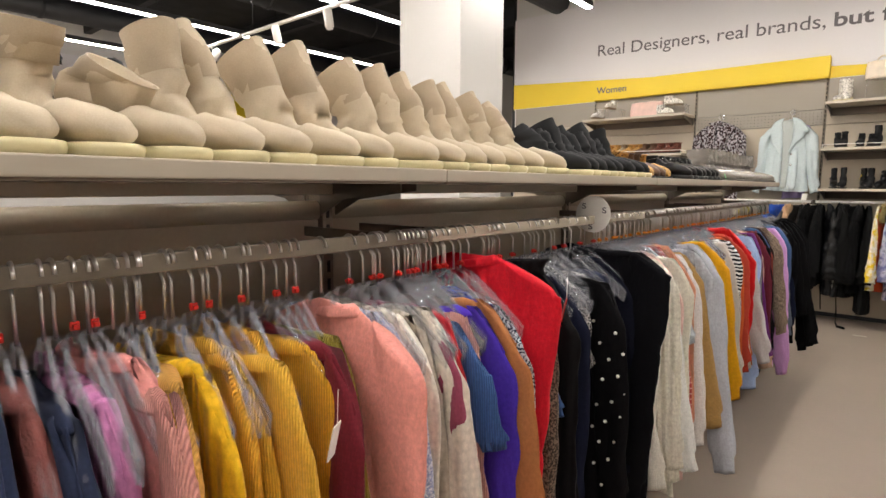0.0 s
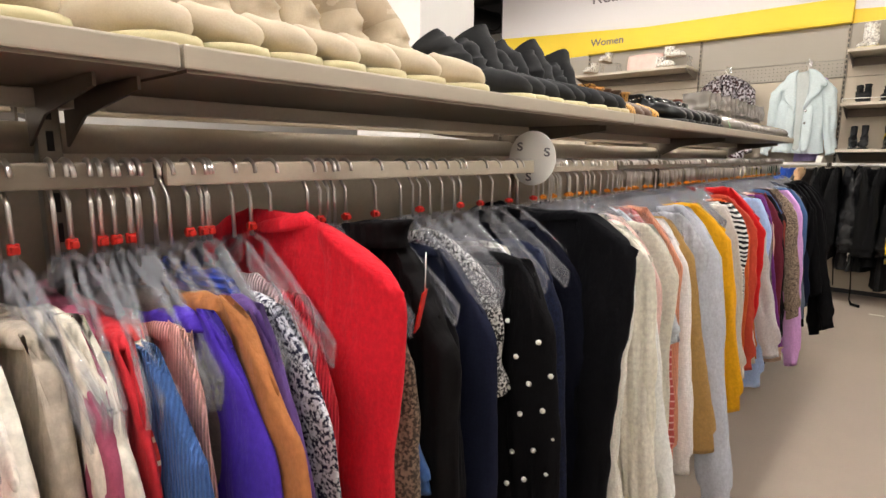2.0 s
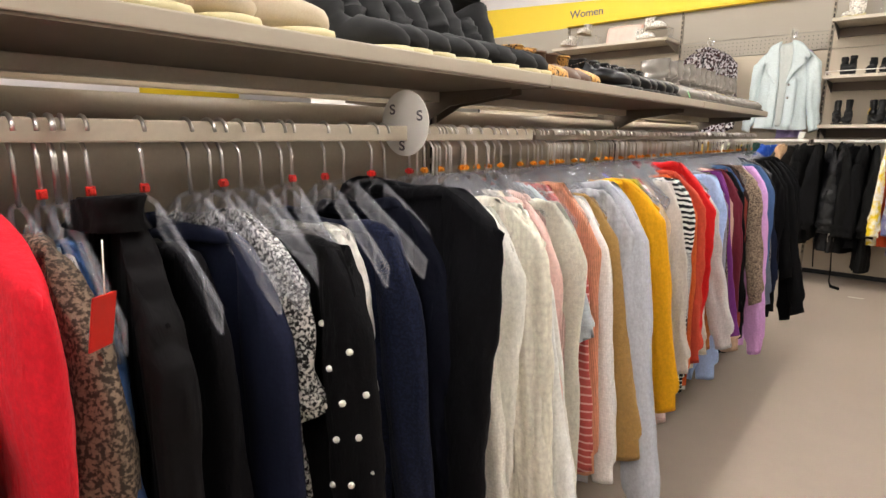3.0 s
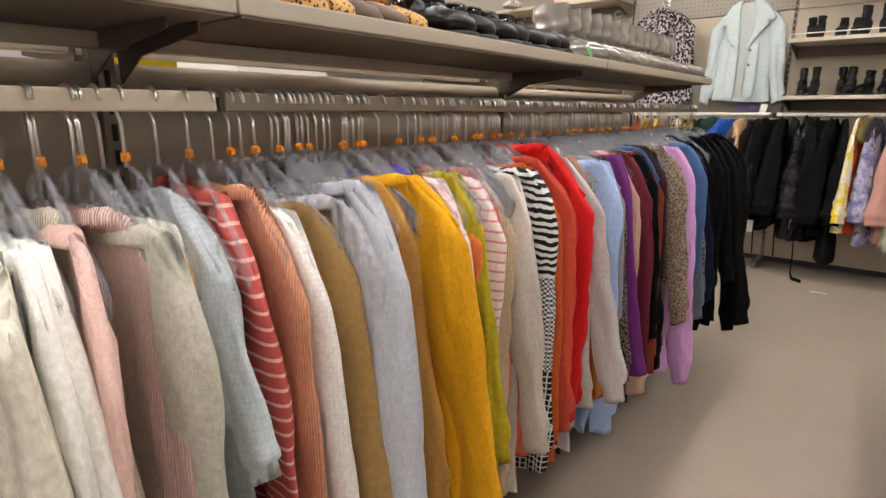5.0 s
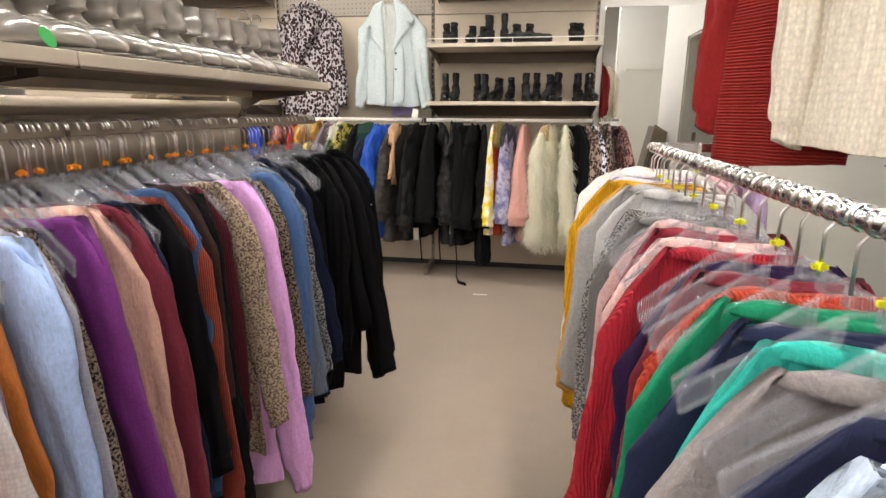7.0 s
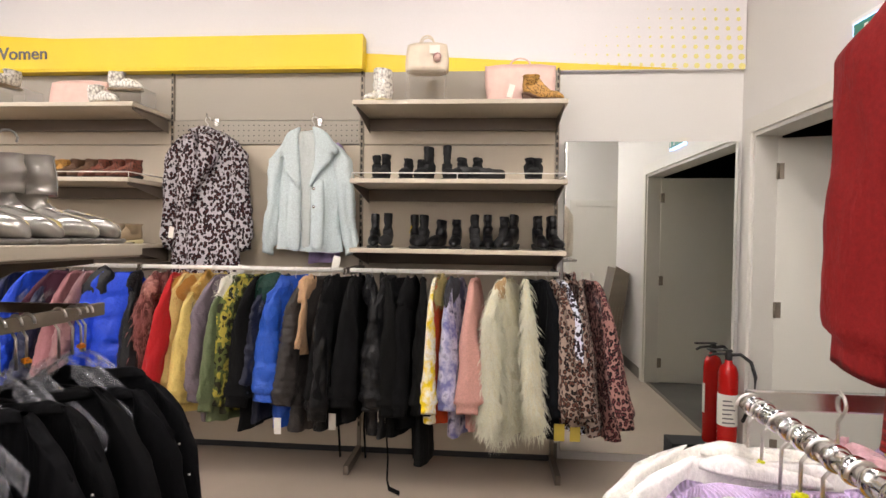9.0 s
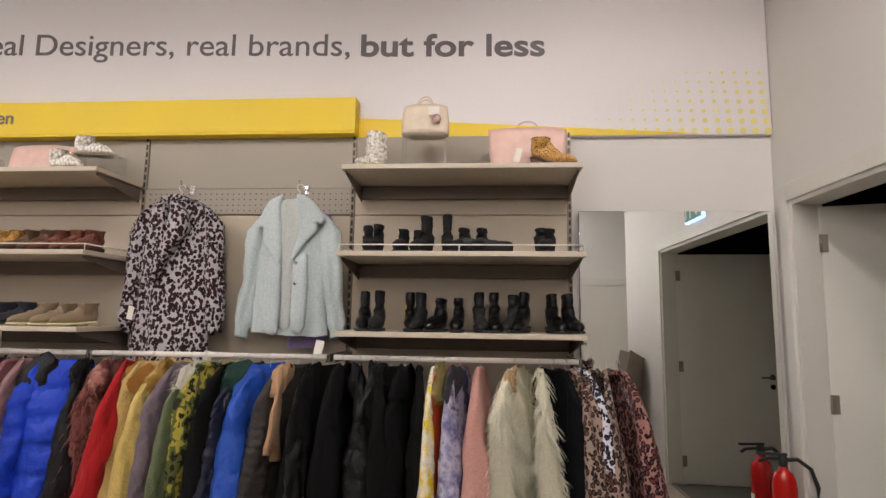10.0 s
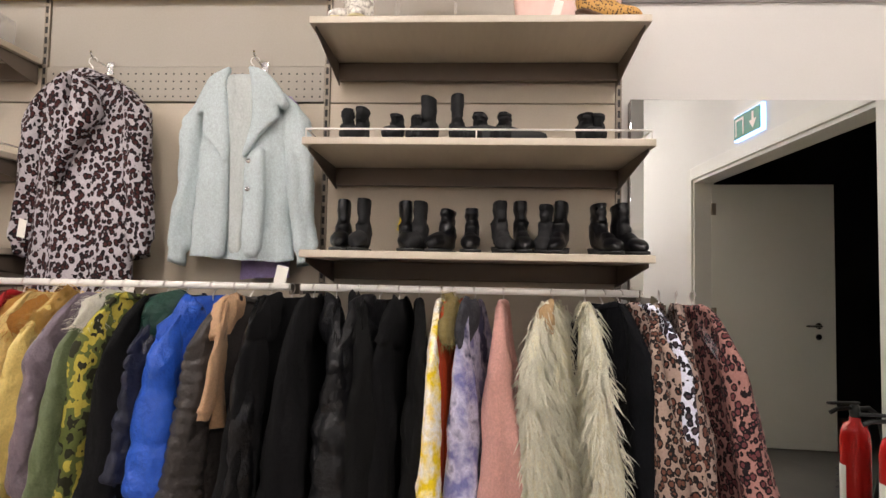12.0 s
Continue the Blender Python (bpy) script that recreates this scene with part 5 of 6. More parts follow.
for x, curl in ((-0.40, 0), (-0.24, 0), (-0.1, 1)):
    t = thing("coat_belt", "black cloth belt hanging from a coat", "belt", "coat belts")
    pts = [(x, 7.45, 0.70), (x - 0.01, 7.43, 0.35), (x + 0.005, 7.42, 0.16)]
    if curl:
        pts += [(x + 0.01, 7.37, 0.05), (x + 0.03, 7.33, 0.016), (x + 0.10, 7.28, 0.014)]
    v, f = tube(pts, 0.016, 6, 0.35)
    mesh_ob("strap", v, f, fabric("141414", "plain"), t)


# ---- shoes ----
def leather(name, hexes, rough, kind="plain", spec=0.5):
    c = rgb(hexes.split()[0])
    m = Mat(name, rough, 0, spec)
    a, b = m.tex("Noise", 14.0, Detail=4.0), m.tex("Noise", 260.0, Detail=3.0)
    col = m.mix(a.outputs["Fac"], scaled(c, 0.75), scaled(c, 1.2))
    if kind == "suede":
        f = m.tex("Noise", 420.0, Detail=4.0)
        col = m.mix(0.25, col, f.outputs["Fac"], "SOFT_LIGHT")
        m.b.inputs["Sheen Weight"].default_value = 0.1 if max(c) > 0.05 else 0.0
    if kind in ("leopard", "snake"):
        cs = [rgb(h) for h in hexes.split()]
        v = m.tex("Voronoi", 120.0 if kind == "leopard" else 60.0, (1, 1, 0.8), Randomness=0.9)
        col = m.ramp(v.outputs["Distance"], [(0.0, cs[1]), (0.36, cs[0])] if kind == "leopard" else [(0.40, cs[0]), (0.80, cs[1])], kind == "leopard")
    m.color(col).bump(b.outputs["Fac"], 0.12, 0.001).bump(a.outputs["Fac"], 0.3, 0.006)
    m.rough(a.outputs["Fac"], rough * 0.75, min(1, rough * 1.25))
    return m.m


BEIGE_SUEDE = leather("beige_suede", "C6B69C", 0.85, "suede")
BEIGE_SHAFT = leather("beige_stretch_shaft", "B2A086", 0.8, "suede")
PALE_SOLE = surface("pale_rubber_sole", rgb("CFC398"), 0.55, var=0.1, scale=12, bump=0.05)
BLACK_SUEDE = leather("black_suede", "101012", 0.85, "suede")
BLACK_LEATHER = leather("black_leather", "0C0C0E", 0.3, "plain", 0.35)
GREY_RUBBER = leather("grey_glossy_rubber", "A09A92", 0.18, "plain", 0.9)
gb = GREY_RUBBER.node_tree.nodes["Principled BSDF"]
gb.inputs["Coat Weight"].default_value, gb.inputs["Coat Roughness"].default_value, gb.inputs["Metallic"].default_value = 1.0, 0.06, 0.45
GREY_SOLE = surface("dark_grey_sole", rgb("5A5550"), 0.5, var=0.15, bump=0.05)
BLACK_SOLE = surface("black_rubber_sole", (0.012, 0.012, 0.012), 0.6, var=0.2, bump=0.05)
BROWN_LEATHER = leather("brown_leather", "5E4432", 0.5)
TAUPE_SUEDE = leather("taupe_suede", "8A7860", 0.85, "suede")
LEOPARD_HIDE = leather("leopard_hide", "C8964E 1E1612", 0.6, "leopard")
RED_LEOPARD = leather("brown_leopard_hide", "7A4434 1E1410", 0.6, "leopard")
SNAKE_HIDE = leather("snake_print", "F0ECE4 A09A92", 0.4, "snake")
NAVY_LEATHER = leather("dark_navy_suede", "2A2C34", 0.8, "suede")


def ring(ay, az, by, bz, w, n=26, ex=0.75, lean=0.0):
    out = []
    for k in range(n):
        t = 2 * math.pi * k / n
        c, s_ = math.cos(t), math.sin(t)
        out.append((w * math.copysign(abs(s_) ** ex, s_), (ay + by) / 2 + c * (ay - by) / 2, (az + bz) / 2 + c * (az - bz) / 2))
    return out


def boot(label, group, m, upper, sole, L=0.27, H=0.22, sole_t=0.022, heel=0.0, wide=1.0, shaft=None, seed=0, slouch=0.0, toe=1.0, opening=0.105, slim=1.0):
    """A boot with its toe along +Y: upper, sole and, where it has one, a heel."""
    b = thing("ankle_boot" if H < 0.19 else "boot", label, "boot", group, m)
    rs = random.Random(seed)
    s_ = sole_t
    lift = heel
    za = s_ + lift + 0.088
    H = max(H, za + 0.012)
    pinch = rs.uniform(0.006, 0.012)
    rings, n_shaft = [], 8
    ph = rs.uniform(0, 6)
    lean = -slouch * 0.45
    brim = 0.0455 * wide * slim
    top = [(opening * 0.90 + slouch * 0.75, H - 0.06 + lean * 0.7, 0.010 + slouch * 0.75, H - 0.06 - lean * 0.7, brim - 0.008),
           (opening - 0.005 + slouch, H - 0.003 + lean, 0.005 + slouch, H - 0.003 - lean, brim - 0.005),
           (opening - 0.003 + slouch, H + 0.001 + lean, 0.003 + slouch, H + 0.001 - lean, brim - 0.003),
           (opening - 0.0005 + slouch, H + 0.001 + lean, 0.0005 + slouch, H + 0.001 - lean, brim - 0.0005)]
    for ay, az, by, bz, w in top:
        rings.append(ring(ay, az, by, bz, w))
    for k in range(n_shaft):
        t = k / (n_shaft - 1)
        z = H + (za + 0.02 - H) * t
        wob = (0.003 * math.sin(9 * t + ph) if 0 < k < 7 else 0.0) + slouch * (1 - t) ** 1.1
        tilt = (rs.uniform(-0.006, 0.006) if k else 0.0) + lean * (1 - t) ** 0.7
        rings.append(ring(opening * (1 - 0.06 * t) + wob, z + tilt, 0.0 + wob, z - tilt, (0.0455 - pinch * math.exp(-((t - 0.8) / 0.25) ** 2) + 0.0012 * (k % 2)) * wide * slim, ex=0.9))
    hz = s_ + lift
    back = ((0.002, za), (-0.006, hz + 0.045), (0.004, hz + 0.006), (0.10 * L, hz), (0.26 * L, s_ + lift * 0.55), (0.42 * L, s_ + lift * 0.2))
    front = ((0.37 * L, za + 0.018), (0.385 * L, za + 0.004), (0.42 * L, za - 0.006), (0.47 * L, za - 0.016 - lift * 0.2), (0.53 * L, za - 0.022 - lift * 0.4), (0.59 * L, s_ + 0.073 + lift * 0.2))
    ws = (0.037, 0.035, 0.034, 0.033, 0.033, 0.036)
    for (by, bz), (ay, az), w in zip(back, front, ws):
        rings.append(ring(ay, az, by, bz, w * wide, ex=0.8))
    for t, h, w in ((0.65, 0.067, 0.040), (0.73, 0.061, 0.044), (0.81, 0.055, 0.044), (0.89, 0.047, 0.040), (0.95, 0.037, 0.031), (0.985, 0.026, 0.020), (1.0, 0.012, 0.007)):
        rings.append(ring(t * L, s_ + h * (0.9 if lift else 1), (t - 0.02) * L, s_, w * wide * (toe if t > 0.85 else 1), ex=0.75))
    v, f = rings_to_mesh(rings)
    pv = np.array([tuple(p) for p in v])
    rp = np.random.RandomState(abs(seed) + 17)
    for q in range(4):
        fr = rp.normal(0, 1, 3) * (30, 45, 60)
        amp = 0.0050 * np.exp(-((pv[:, 2] - za) / 0.07) ** 2)
        wr = (np.abs(np.sin(pv @ fr + rp.uniform(0, 6))) - 0.6) * amp
        pv[:, 0] += np.sign(pv[:, 0]) * wr
        pv[:, 1] += np.where(pv[:, 1] > 0.05, wr, -wr)
    v = [tuple(p) for p in pv]
    mesh_ob("upper", v, f, upper, b)
    if shaft is not None:
        cut = [[(x * 1.035, y + (y - opening * 0.5) * 0.035, z) for x, y, z in r] for r in rings[4:10]]
        v, f = rings_to_mesh(cut, False, False)
        mesh_ob("shaft", v, f, shaft, b, "stitched shaft panel")
    prof = ((0.0, 0.012), (0.03, 0.028), (0.12, 0.035), (0.3, 0.034), (0.45, 0.034), (0.6, 0.041), (0.75, 0.046), (0.87, 0.042), (0.95, 0.032), (1.0, 0.012))
    side = [(wd * wide * (toe if t > 0.85 else 1) * 1.04 + 0.002, (t * 1.04 - 0.02) * L) for t, wd in prof]
    outline = side + [(-x, y) for x, y in reversed(side)]

    def level(k, z0):
        return [(x * k, L * 0.5 + (y - L * 0.5) * k, z0 + lift * max(0.0, 1 - max(0.0, y / L - 0.15) / 0.4) ** 1.3) for x, y in outline]
    if lift:
        v, f = rings_to_mesh([level(0.98, max(0.0, sole_t - 0.008)), level(1.0, sole_t - 0.002), level(0.97, sole_t + 0.003)])
        mesh_ob("sole", v, f, sole, b)
        v, f = rings_to_mesh([[(x * k, 0.03 + (y - 0.03) * k + 0.006, z) for x, y in ((-0.03, -0.004), (-0.02, -0.012), (0.02, -0.012), (0.03, -0.004), (0.03, 0.05), (-0.03, 0.05))] for k, z in ((0.8, 0.0), (0.85, lift * 0.5), (1.0, sole_t + lift * 0.98))])
        mesh_ob("heel", v, f, sole, b, smooth=False)
    else:
        v, f = rings_to_mesh([level(0.97, 0.0), level(1.0, sole_t * 0.25), level(1.015, sole_t * 0.6), level(1.0, sole_t * 1.0), level(0.96, sole_t * 1.08)])
        mesh_ob("sole", v, f, sole, b)
    return b


SZ = SHELF_Z
g1 = "beige boots on the gondola"
# (toe along the shelf, height, backward lean of the shaft, turn)
BEIGE_ROW = ((0.41, 0.25, -0.02, 14), (0.53, 0.262, -0.075, 16), (0.635, 0.215, 0.03, 20), (0.745, 0.15, 0.07, 24), (0.85, 0.255, -0.03, 18), (0.955, 0.245, -0.10, 24), (1.075, 0.25, -0.075, 18), (1.175, 0.262, -0.085, 14),
             (1.33, 0.25, -0.08, 16), (1.435, 0.255, -0.065, 20), (1.53, 0.245, -0.08, 18), (1.62, 0.245, -0.06, 16), (1.72, 0.24, -0.085, 20), (1.83, 0.235, -0.07, 16), (1.98, 0.205, -0.10, 22))
for k, (toe_y, high, lean_, turn) in enumerate(BEIGE_ROW):
    a = radians(turn)
    boot("beige faux suede boot with a pale rubber sole", g1, pose(-0.435 - 0.285 * math.cos(a), toe_y - 0.285 * math.sin(a), SZ, 0, 0, turn - 90), BEIGE_SUEDE, PALE_SOLE, 0.285, high, 0.021,
         wide=1.0, shaft=BEIGE_SHAFT, seed=k, slouch=lean_, slim=0.78, opening=0.118)
for k in range(1, 4, 2):
    rs = random.Random(k + 90)
    boot("beige faux suede boot lying behind the front row", g1, pose(-0.78, 0.58 + k * 0.36, SZ + 0.06, 0, 84, -150), BEIGE_SUEDE, PALE_SOLE, 0.27, 0.2, 0.026, wide=1.05, shaft=BEIGE_SHAFT, seed=k + 50, slouch=0.03)
for k in range(9):
    rs = random.Random(k + 140)
    boot("black suede ankle boot with a pale sole", "black suede boots on the gondola", pose(-0.72, 2.13 + k * 0.075, SZ, 0, 0, -90 + rs.uniform(0, 22)), BLACK_SUEDE, PALE_SOLE, 0.275, rs.choice((0.16, 0.18, 0.21)), 0.022, wide=1.0, slim=0.8, seed=k + 70, slouch=rs.uniform(-0.09, -0.03))
for k, (y, up_) in enumerate(((2.93, LEOPARD_HIDE), (3.01, LEOPARD_HIDE), (3.09, BROWN_LEATHER), (3.17, BROWN_LEATHER), (3.25, LEOPARD_HIDE))):
    boot("brown and leopard ankle boot on the gondola shelf", "brown boots on the gondola", pose(-0.75, y, SZ, 0, 0, -85), up_, BLACK_SOLE, 0.23, 0.13, 0.014, seed=k + 11)
for k in range(7):
    rs = random.Random(k + 200)
    bt = boot("black leather studded ankle boot", "black leather boots on the gondola", pose(-0.72, 3.36 + k * 0.088, SZ, 0, 0, -90 + rs.uniform(0, 14)), BLACK_LEATHER, BLACK_SOLE, 0.275, 0.125, 0.022, wide=1.1, seed=k)
    for q in range(9):
        v, f = lathe(((0.0, 0.0), (0.004, 0.0), (0.0025, 0.003), (0.0, 0.004)), 8)
        st = mesh_ob("stud", v, f, CHROME, bt)
        st.matrix_basis = pose(0.043, 0.02 + 0.012 * q, 0.10 + 0.002 * q, 0, 90, 0)
v, f = lathe(((0.0, 0), (0.022, 0), (0.022, 0.001), (0.0, 0.001)), 20)
tg = thing("round_tag", "green round paper tag on a boot", "tag", "", pose(-0.452, 4.06, SZ + 0.028, 0, 70, 10))
mesh_ob("disc", v, f, surface("green_paper", rgb("2F9A4A"), 0.6), tg, smooth=False)
for k in range(14):
    rs = random.Random(k + 260)
    boot("glossy grey rubber ankle boot", "grey rubber boots on the gondola", pose(-0.69, 4.09 + k * 0.096, SZ, 0, 0, -90 + rs.uniform(8, 16)), GREY_RUBBER, GREY_SOLE, 0.285, rs.choice((0.195, 0.20, 0.208)), 0.012, heel=0.0, wide=0.92, seed=k + 31, slouch=-0.012, toe=0.8, opening=0.138, slim=1.0)
GREY_HOOK = surface("grey_plastic_hook", rgb("7E7C78"), 0.4, bump=0.0)
for y in (4.75, 5.2, 5.3):
    hk = thing("boot_hanger", "grey plastic boot hanger hook", "hanger", "boot hangers", pose(-0.66, y, SZ + 0.20, 0, 0, 40))
    pts = [(0, 0, -0.03), (0, 0, 0.05)] + [(0.02 - 0.02 * math.cos(a / 6 * 3.6), 0, 0.05 + 0.02 * math.sin(a / 6 * 3.6)) for a in range(1, 7)]
    v, f = joined([tube(pts, 0.0045, 6, 0.6, (0, 1, 0)), tube([(-0.02, 0, -0.03), (0.0, 0, 0.0), (0.02, 0, -0.03), (0.0, 0, -0.035), (-0.02, 0, -0.03)], 0.005, 6, 0.6, (0, 1, 0))])
    mesh_ob("hook", v, f, GREY_HOOK, hk)
# shoes seen through the gap on the far side of the gondola
for k in range(22):
    rs = random.Random(k + 300)
    boot("small dark shoe on the far gondola shelf", "shoes on the far gondola side", pose(-0.90, 0.2 + k * 0.19 + rs.uniform(-0.03, 0.03), SZ, 0, 0, 90 + rs.uniform(-15, 15)), rs.choice((BLACK_LEATHER, BROWN_LEATHER, BLACK_SUEDE, TAUPE_SUEDE)), BLACK_SOLE, 0.25, 0.12, 0.016, seed=k)
for k, (y, c) in enumerate(((0.66, 0), (0.78, 0), (2.5, 0))):
    hk = thing("boot_hanger", "black plastic boot hanger hook", "hanger", "boot hangers", pose(-0.95, y, SZ + 0.17, 0, 0, 60))
    pts = [(0, 0, -0.04), (0, 0, 0.05)] + [(0.02 - 0.02 * math.cos(a / 6 * 3.6), 0, 0.05 + 0.02 * math.sin(a / 6 * 3.6)) for a in range(1, 7)]
    v, f = joined([tube(pts, 0.005, 6), tube([(-0.03, 0, -0.02), (0.03, 0, -0.02)], 0.02, 10), tube([(-0.04, 0, -0.06), (0.04, 0, -0.06)], 0.03, 10)])
    mesh_ob("hook", v, f, RUBBER, hk)

# wall shelves: right bay
for x, h in ((-0.24, 0.165), (-0.151, 0.172), (0.015, 0.165), (0.0925, 0.165), (0.213, 0.14), (0.30, 0.145), (0.409, 0.168), (0.495, 0.17), (0.614, 0.16), (0.678, 0.168), (0.806, 0.165), (0.891, 0.165)):
    rs = random.Random(int(x * 1000))
    boot("black leather ankle boot on the wall shelf", "black boots on the lower wall shelf", pose(x, 7.68, 1.46, 0, 0, 180 + rs.uniform(-22, 12)), rs.choice((BLACK_LEATHER, BLACK_LEATHER, BLACK_SUEDE)), BLACK_SOLE, 0.25, h * 1.28, 0.014, slim=0.72, wide=0.84, toe=0.8, heel=0.02 if x > 0.4 else 0.0, seed=int(x * 997), slouch=rs.uniform(-0.02, 0.0))
for x, h in ((-0.24, 0.12), (-0.165, 0.125), (-0.02, 0.105), (0.06, 0.10), (0.13, 0.16), (0.224, 0.165), (0.343, 0.11), (0.434, 0.11), (0.752, 0.11), (0.82, 0.108)):
    rs = random.Random(int(x * 1003) + 9)
    boot("black ankle boot behind the shelf guard", "black boots on the middle wall shelf", pose(x, 7.68, 1.885, 0, 0, 180 + rs.uniform(-20, 20)), BLACK_SUEDE, BLACK_SOLE, 0.24, h * 1.4, 0.014, slim=0.72, wide=0.82, toe=0.8, seed=int(x * 997) + 5)
for x in (0.53, 0.60):
    boot("black ankle boot lying on its side on the shelf", "black boots on the middle wall shelf", pose(x, 7.62, 1.93, 0, 84, 110), BLACK_SUEDE, BLACK_SOLE, 0.24, 0.16, 0.014, seed=3)
for x, rz in ((-0.235, 200), (-0.15, 150)):
    boot("snake print heeled ankle boot on the top shelf", "snake print boots", pose(x, 7.66, 2.37, 0, 0, rz), SNAKE_HIDE, PALE_SOLE, 0.24, 0.235, 0.008, heel=0.04, wide=0.85, seed=5, slim=0.85)
boot("leopard print heeled ankle boot on the top shelf", "", pose(0.70, 7.53, 2.37, 0, 0, -100), LEOPARD_HIDE, BROWN_LEATHER, 0.25, 0.155, 0.008, heel=0.045, wide=0.95, seed=6)


def bag(name, label, m, w, h, d, mat, handles, top=0.85):
    """A soft bag: a tapered swollen body with handles."""
    b = thing(name, label, "bag", "", m)
    rows = []
    for k in range(9):
        t = k / 8
        kx, ky = 1 - (1 - top) * t, (1 - 0.55 * t)
        bulge = 1 + 0.05 * math.sin(t * 3.14)
        z = h * t
        rows.append([(w / 2 * kx * bulge * math.copysign(abs(math.cos(a)) ** 0.45, math.cos(a)), d / 2 * ky * bulge * math.copysign(abs(math.sin(a)) ** 0.6, math.sin(a)), z + 0.006 * math.sin(3 * a)) for a in [2 * math.pi * q / 28 for q in range(28)]])
    v, f = rings_to_mesh(rows)
    mesh_ob("bag_body", v, f, mat, b)
    for y in handles:
        pts = [(w * 0.17 * math.cos(math.pi * q / 10), y, h - 0.01 + 0.06 * math.sin(math.pi * q / 10)) for q in range(11)]
        v, f = tube(pts, 0.005, 8)
        mesh_ob("handle", v, f, mat, b)
    return b


PINK_LEATHER, CREAM_LEATHER = leather("pale_pink_leather", "E0BCB0", 0.45), leather("cream_leather", "DCCDB8", 0.45)
hb = bag("handbag", "cream leather handbag on a clear stand", pose(0.10, 7.57, 2.572), 0.27, 0.175, 0.12, CREAM_LEATHER, (-0.02, 0.02), 0.92)
box_part("card_tag", (0.02, 0.085, -0.066, -0.064, 0.10, 0.15), PAPER, hb, "white card tag", 0)
v, f = lathe(((0.0, -0.03), (0.02, -0.022), (0.026, 0.0), (0.018, 0.02), (0.0, 0.028)), 10)
pm = mesh_ob("pompom", v, f, fabric("C08A88 7A4448 E0C0B4", "dye"), hb, "pink fluffy pompom")
pm.location = (0.07, -0.07, 0.075)
bag("tote_bag", "pale pink leather tote bag on the top shelf", pose(0.69, 7.68, 2.37), 0.40, 0.27, 0.10, PINK_LEATHER, (0.0,), 1.13)
bag("handbag", "pale pink leather handbag on the top shelf", pose(-2.33, 7.70, 2.37), 0.42, 0.20, 0.12, PINK_LEATHER, (), 0.96)


def riser(m, w, d, h):
    r = thing("display_riser", "clear acrylic display stand on the shelf", "display stand", "acrylic stands", m)
    for b in ((-w / 2, w / 2, -d / 2, d / 2, h - 0.004, h), (-w / 2, -w / 2 + 0.004, -d / 2, d / 2, 0, h - 0.0042), (w / 2 - 0.004, w / 2, -d / 2, d / 2, 0, h - 0.0042)):
        box_part("panel", b, ACRYLIC, r, bevel=0.0008)
    return r


riser(pose(0.10, 7.57, 2.37), 0.24, 0.14, 0.20)
riser(pose(-1.94, 7.66, 2.37), 0.27, 0.16, 0.13)
riser(pose(-2.75, 7.66, 2.37), 0.24, 0.16, 0.13)
for x, y, z, rz in ((-1.98, 7.66, 2.502, -80), (-2.02, 7.53, 2.37, -100), (-2.74, 7.66, 2.502, 170), (-2.84, 7.52, 2.37, 160)):
    boot("snake print ankle boot on display", "snake print boots", pose(x - (0.11 if abs(rz) < 110 else 0), y, z, 0, 0, rz), SNAKE_HIDE, TAUPE_SUEDE, 0.22, 0.12, 0.014, wide=0.85, seed=8)
# left bay
for k in range(11):
    x = -2.85 + k * 0.098
    mt = (LEOPARD_HIDE, LEOPARD_HIDE, LEOPARD_HIDE, TAUPE_SUEDE, LEOPARD_HIDE, LEOPARD_HIDE, BROWN_LEATHER, BROWN_LEATHER, RED_LEOPARD, RED_LEOPARD, RED_LEOPARD)[k]
    boot("brown animal print ankle boot on the wall shelf", "brown boots on the wall shelf", pose(x, 7.68, 1.885, 0, 0, 180 + (k % 2) * 14 - 30), mt, BLACK_SOLE, 0.23, 0.135 if k > 5 else 0.10, 0.012, heel=0.02, seed=k + 2)
for k in range(9):
    x = -2.85 + k * 0.125
    boot("taupe suede ankle boot on the wall shelf", "taupe boots on the wall shelf", pose(x, 7.66, 1.46, 0, 0, 180 + (k % 2) * 10 - 42), NAVY_LEATHER if k in (4, 5) else TAUPE_SUEDE, PALE_SOLE if k > 5 else BLACK_SOLE, 0.24, 0.11, 0.014, heel=0.012, seed=k + 3)
for x, z, c in ((-1.62, 1.55, PAPER), (0.02, 1.60, YELLOW), (-2.03, 2.41, YELLOW_PLASTIC), (0.63, 2.46, PAPER)):
    t = thing("price_tag", "small price tag standing among the boots", "price tag", "price tags", pose(x, 7.56 if z > 2 else 7.62, z, 10, 15, 0))
    box_part("card", (-0.018, 0.018, 0, 0.001, -0.05, 0.03), c, t, bevel=0)

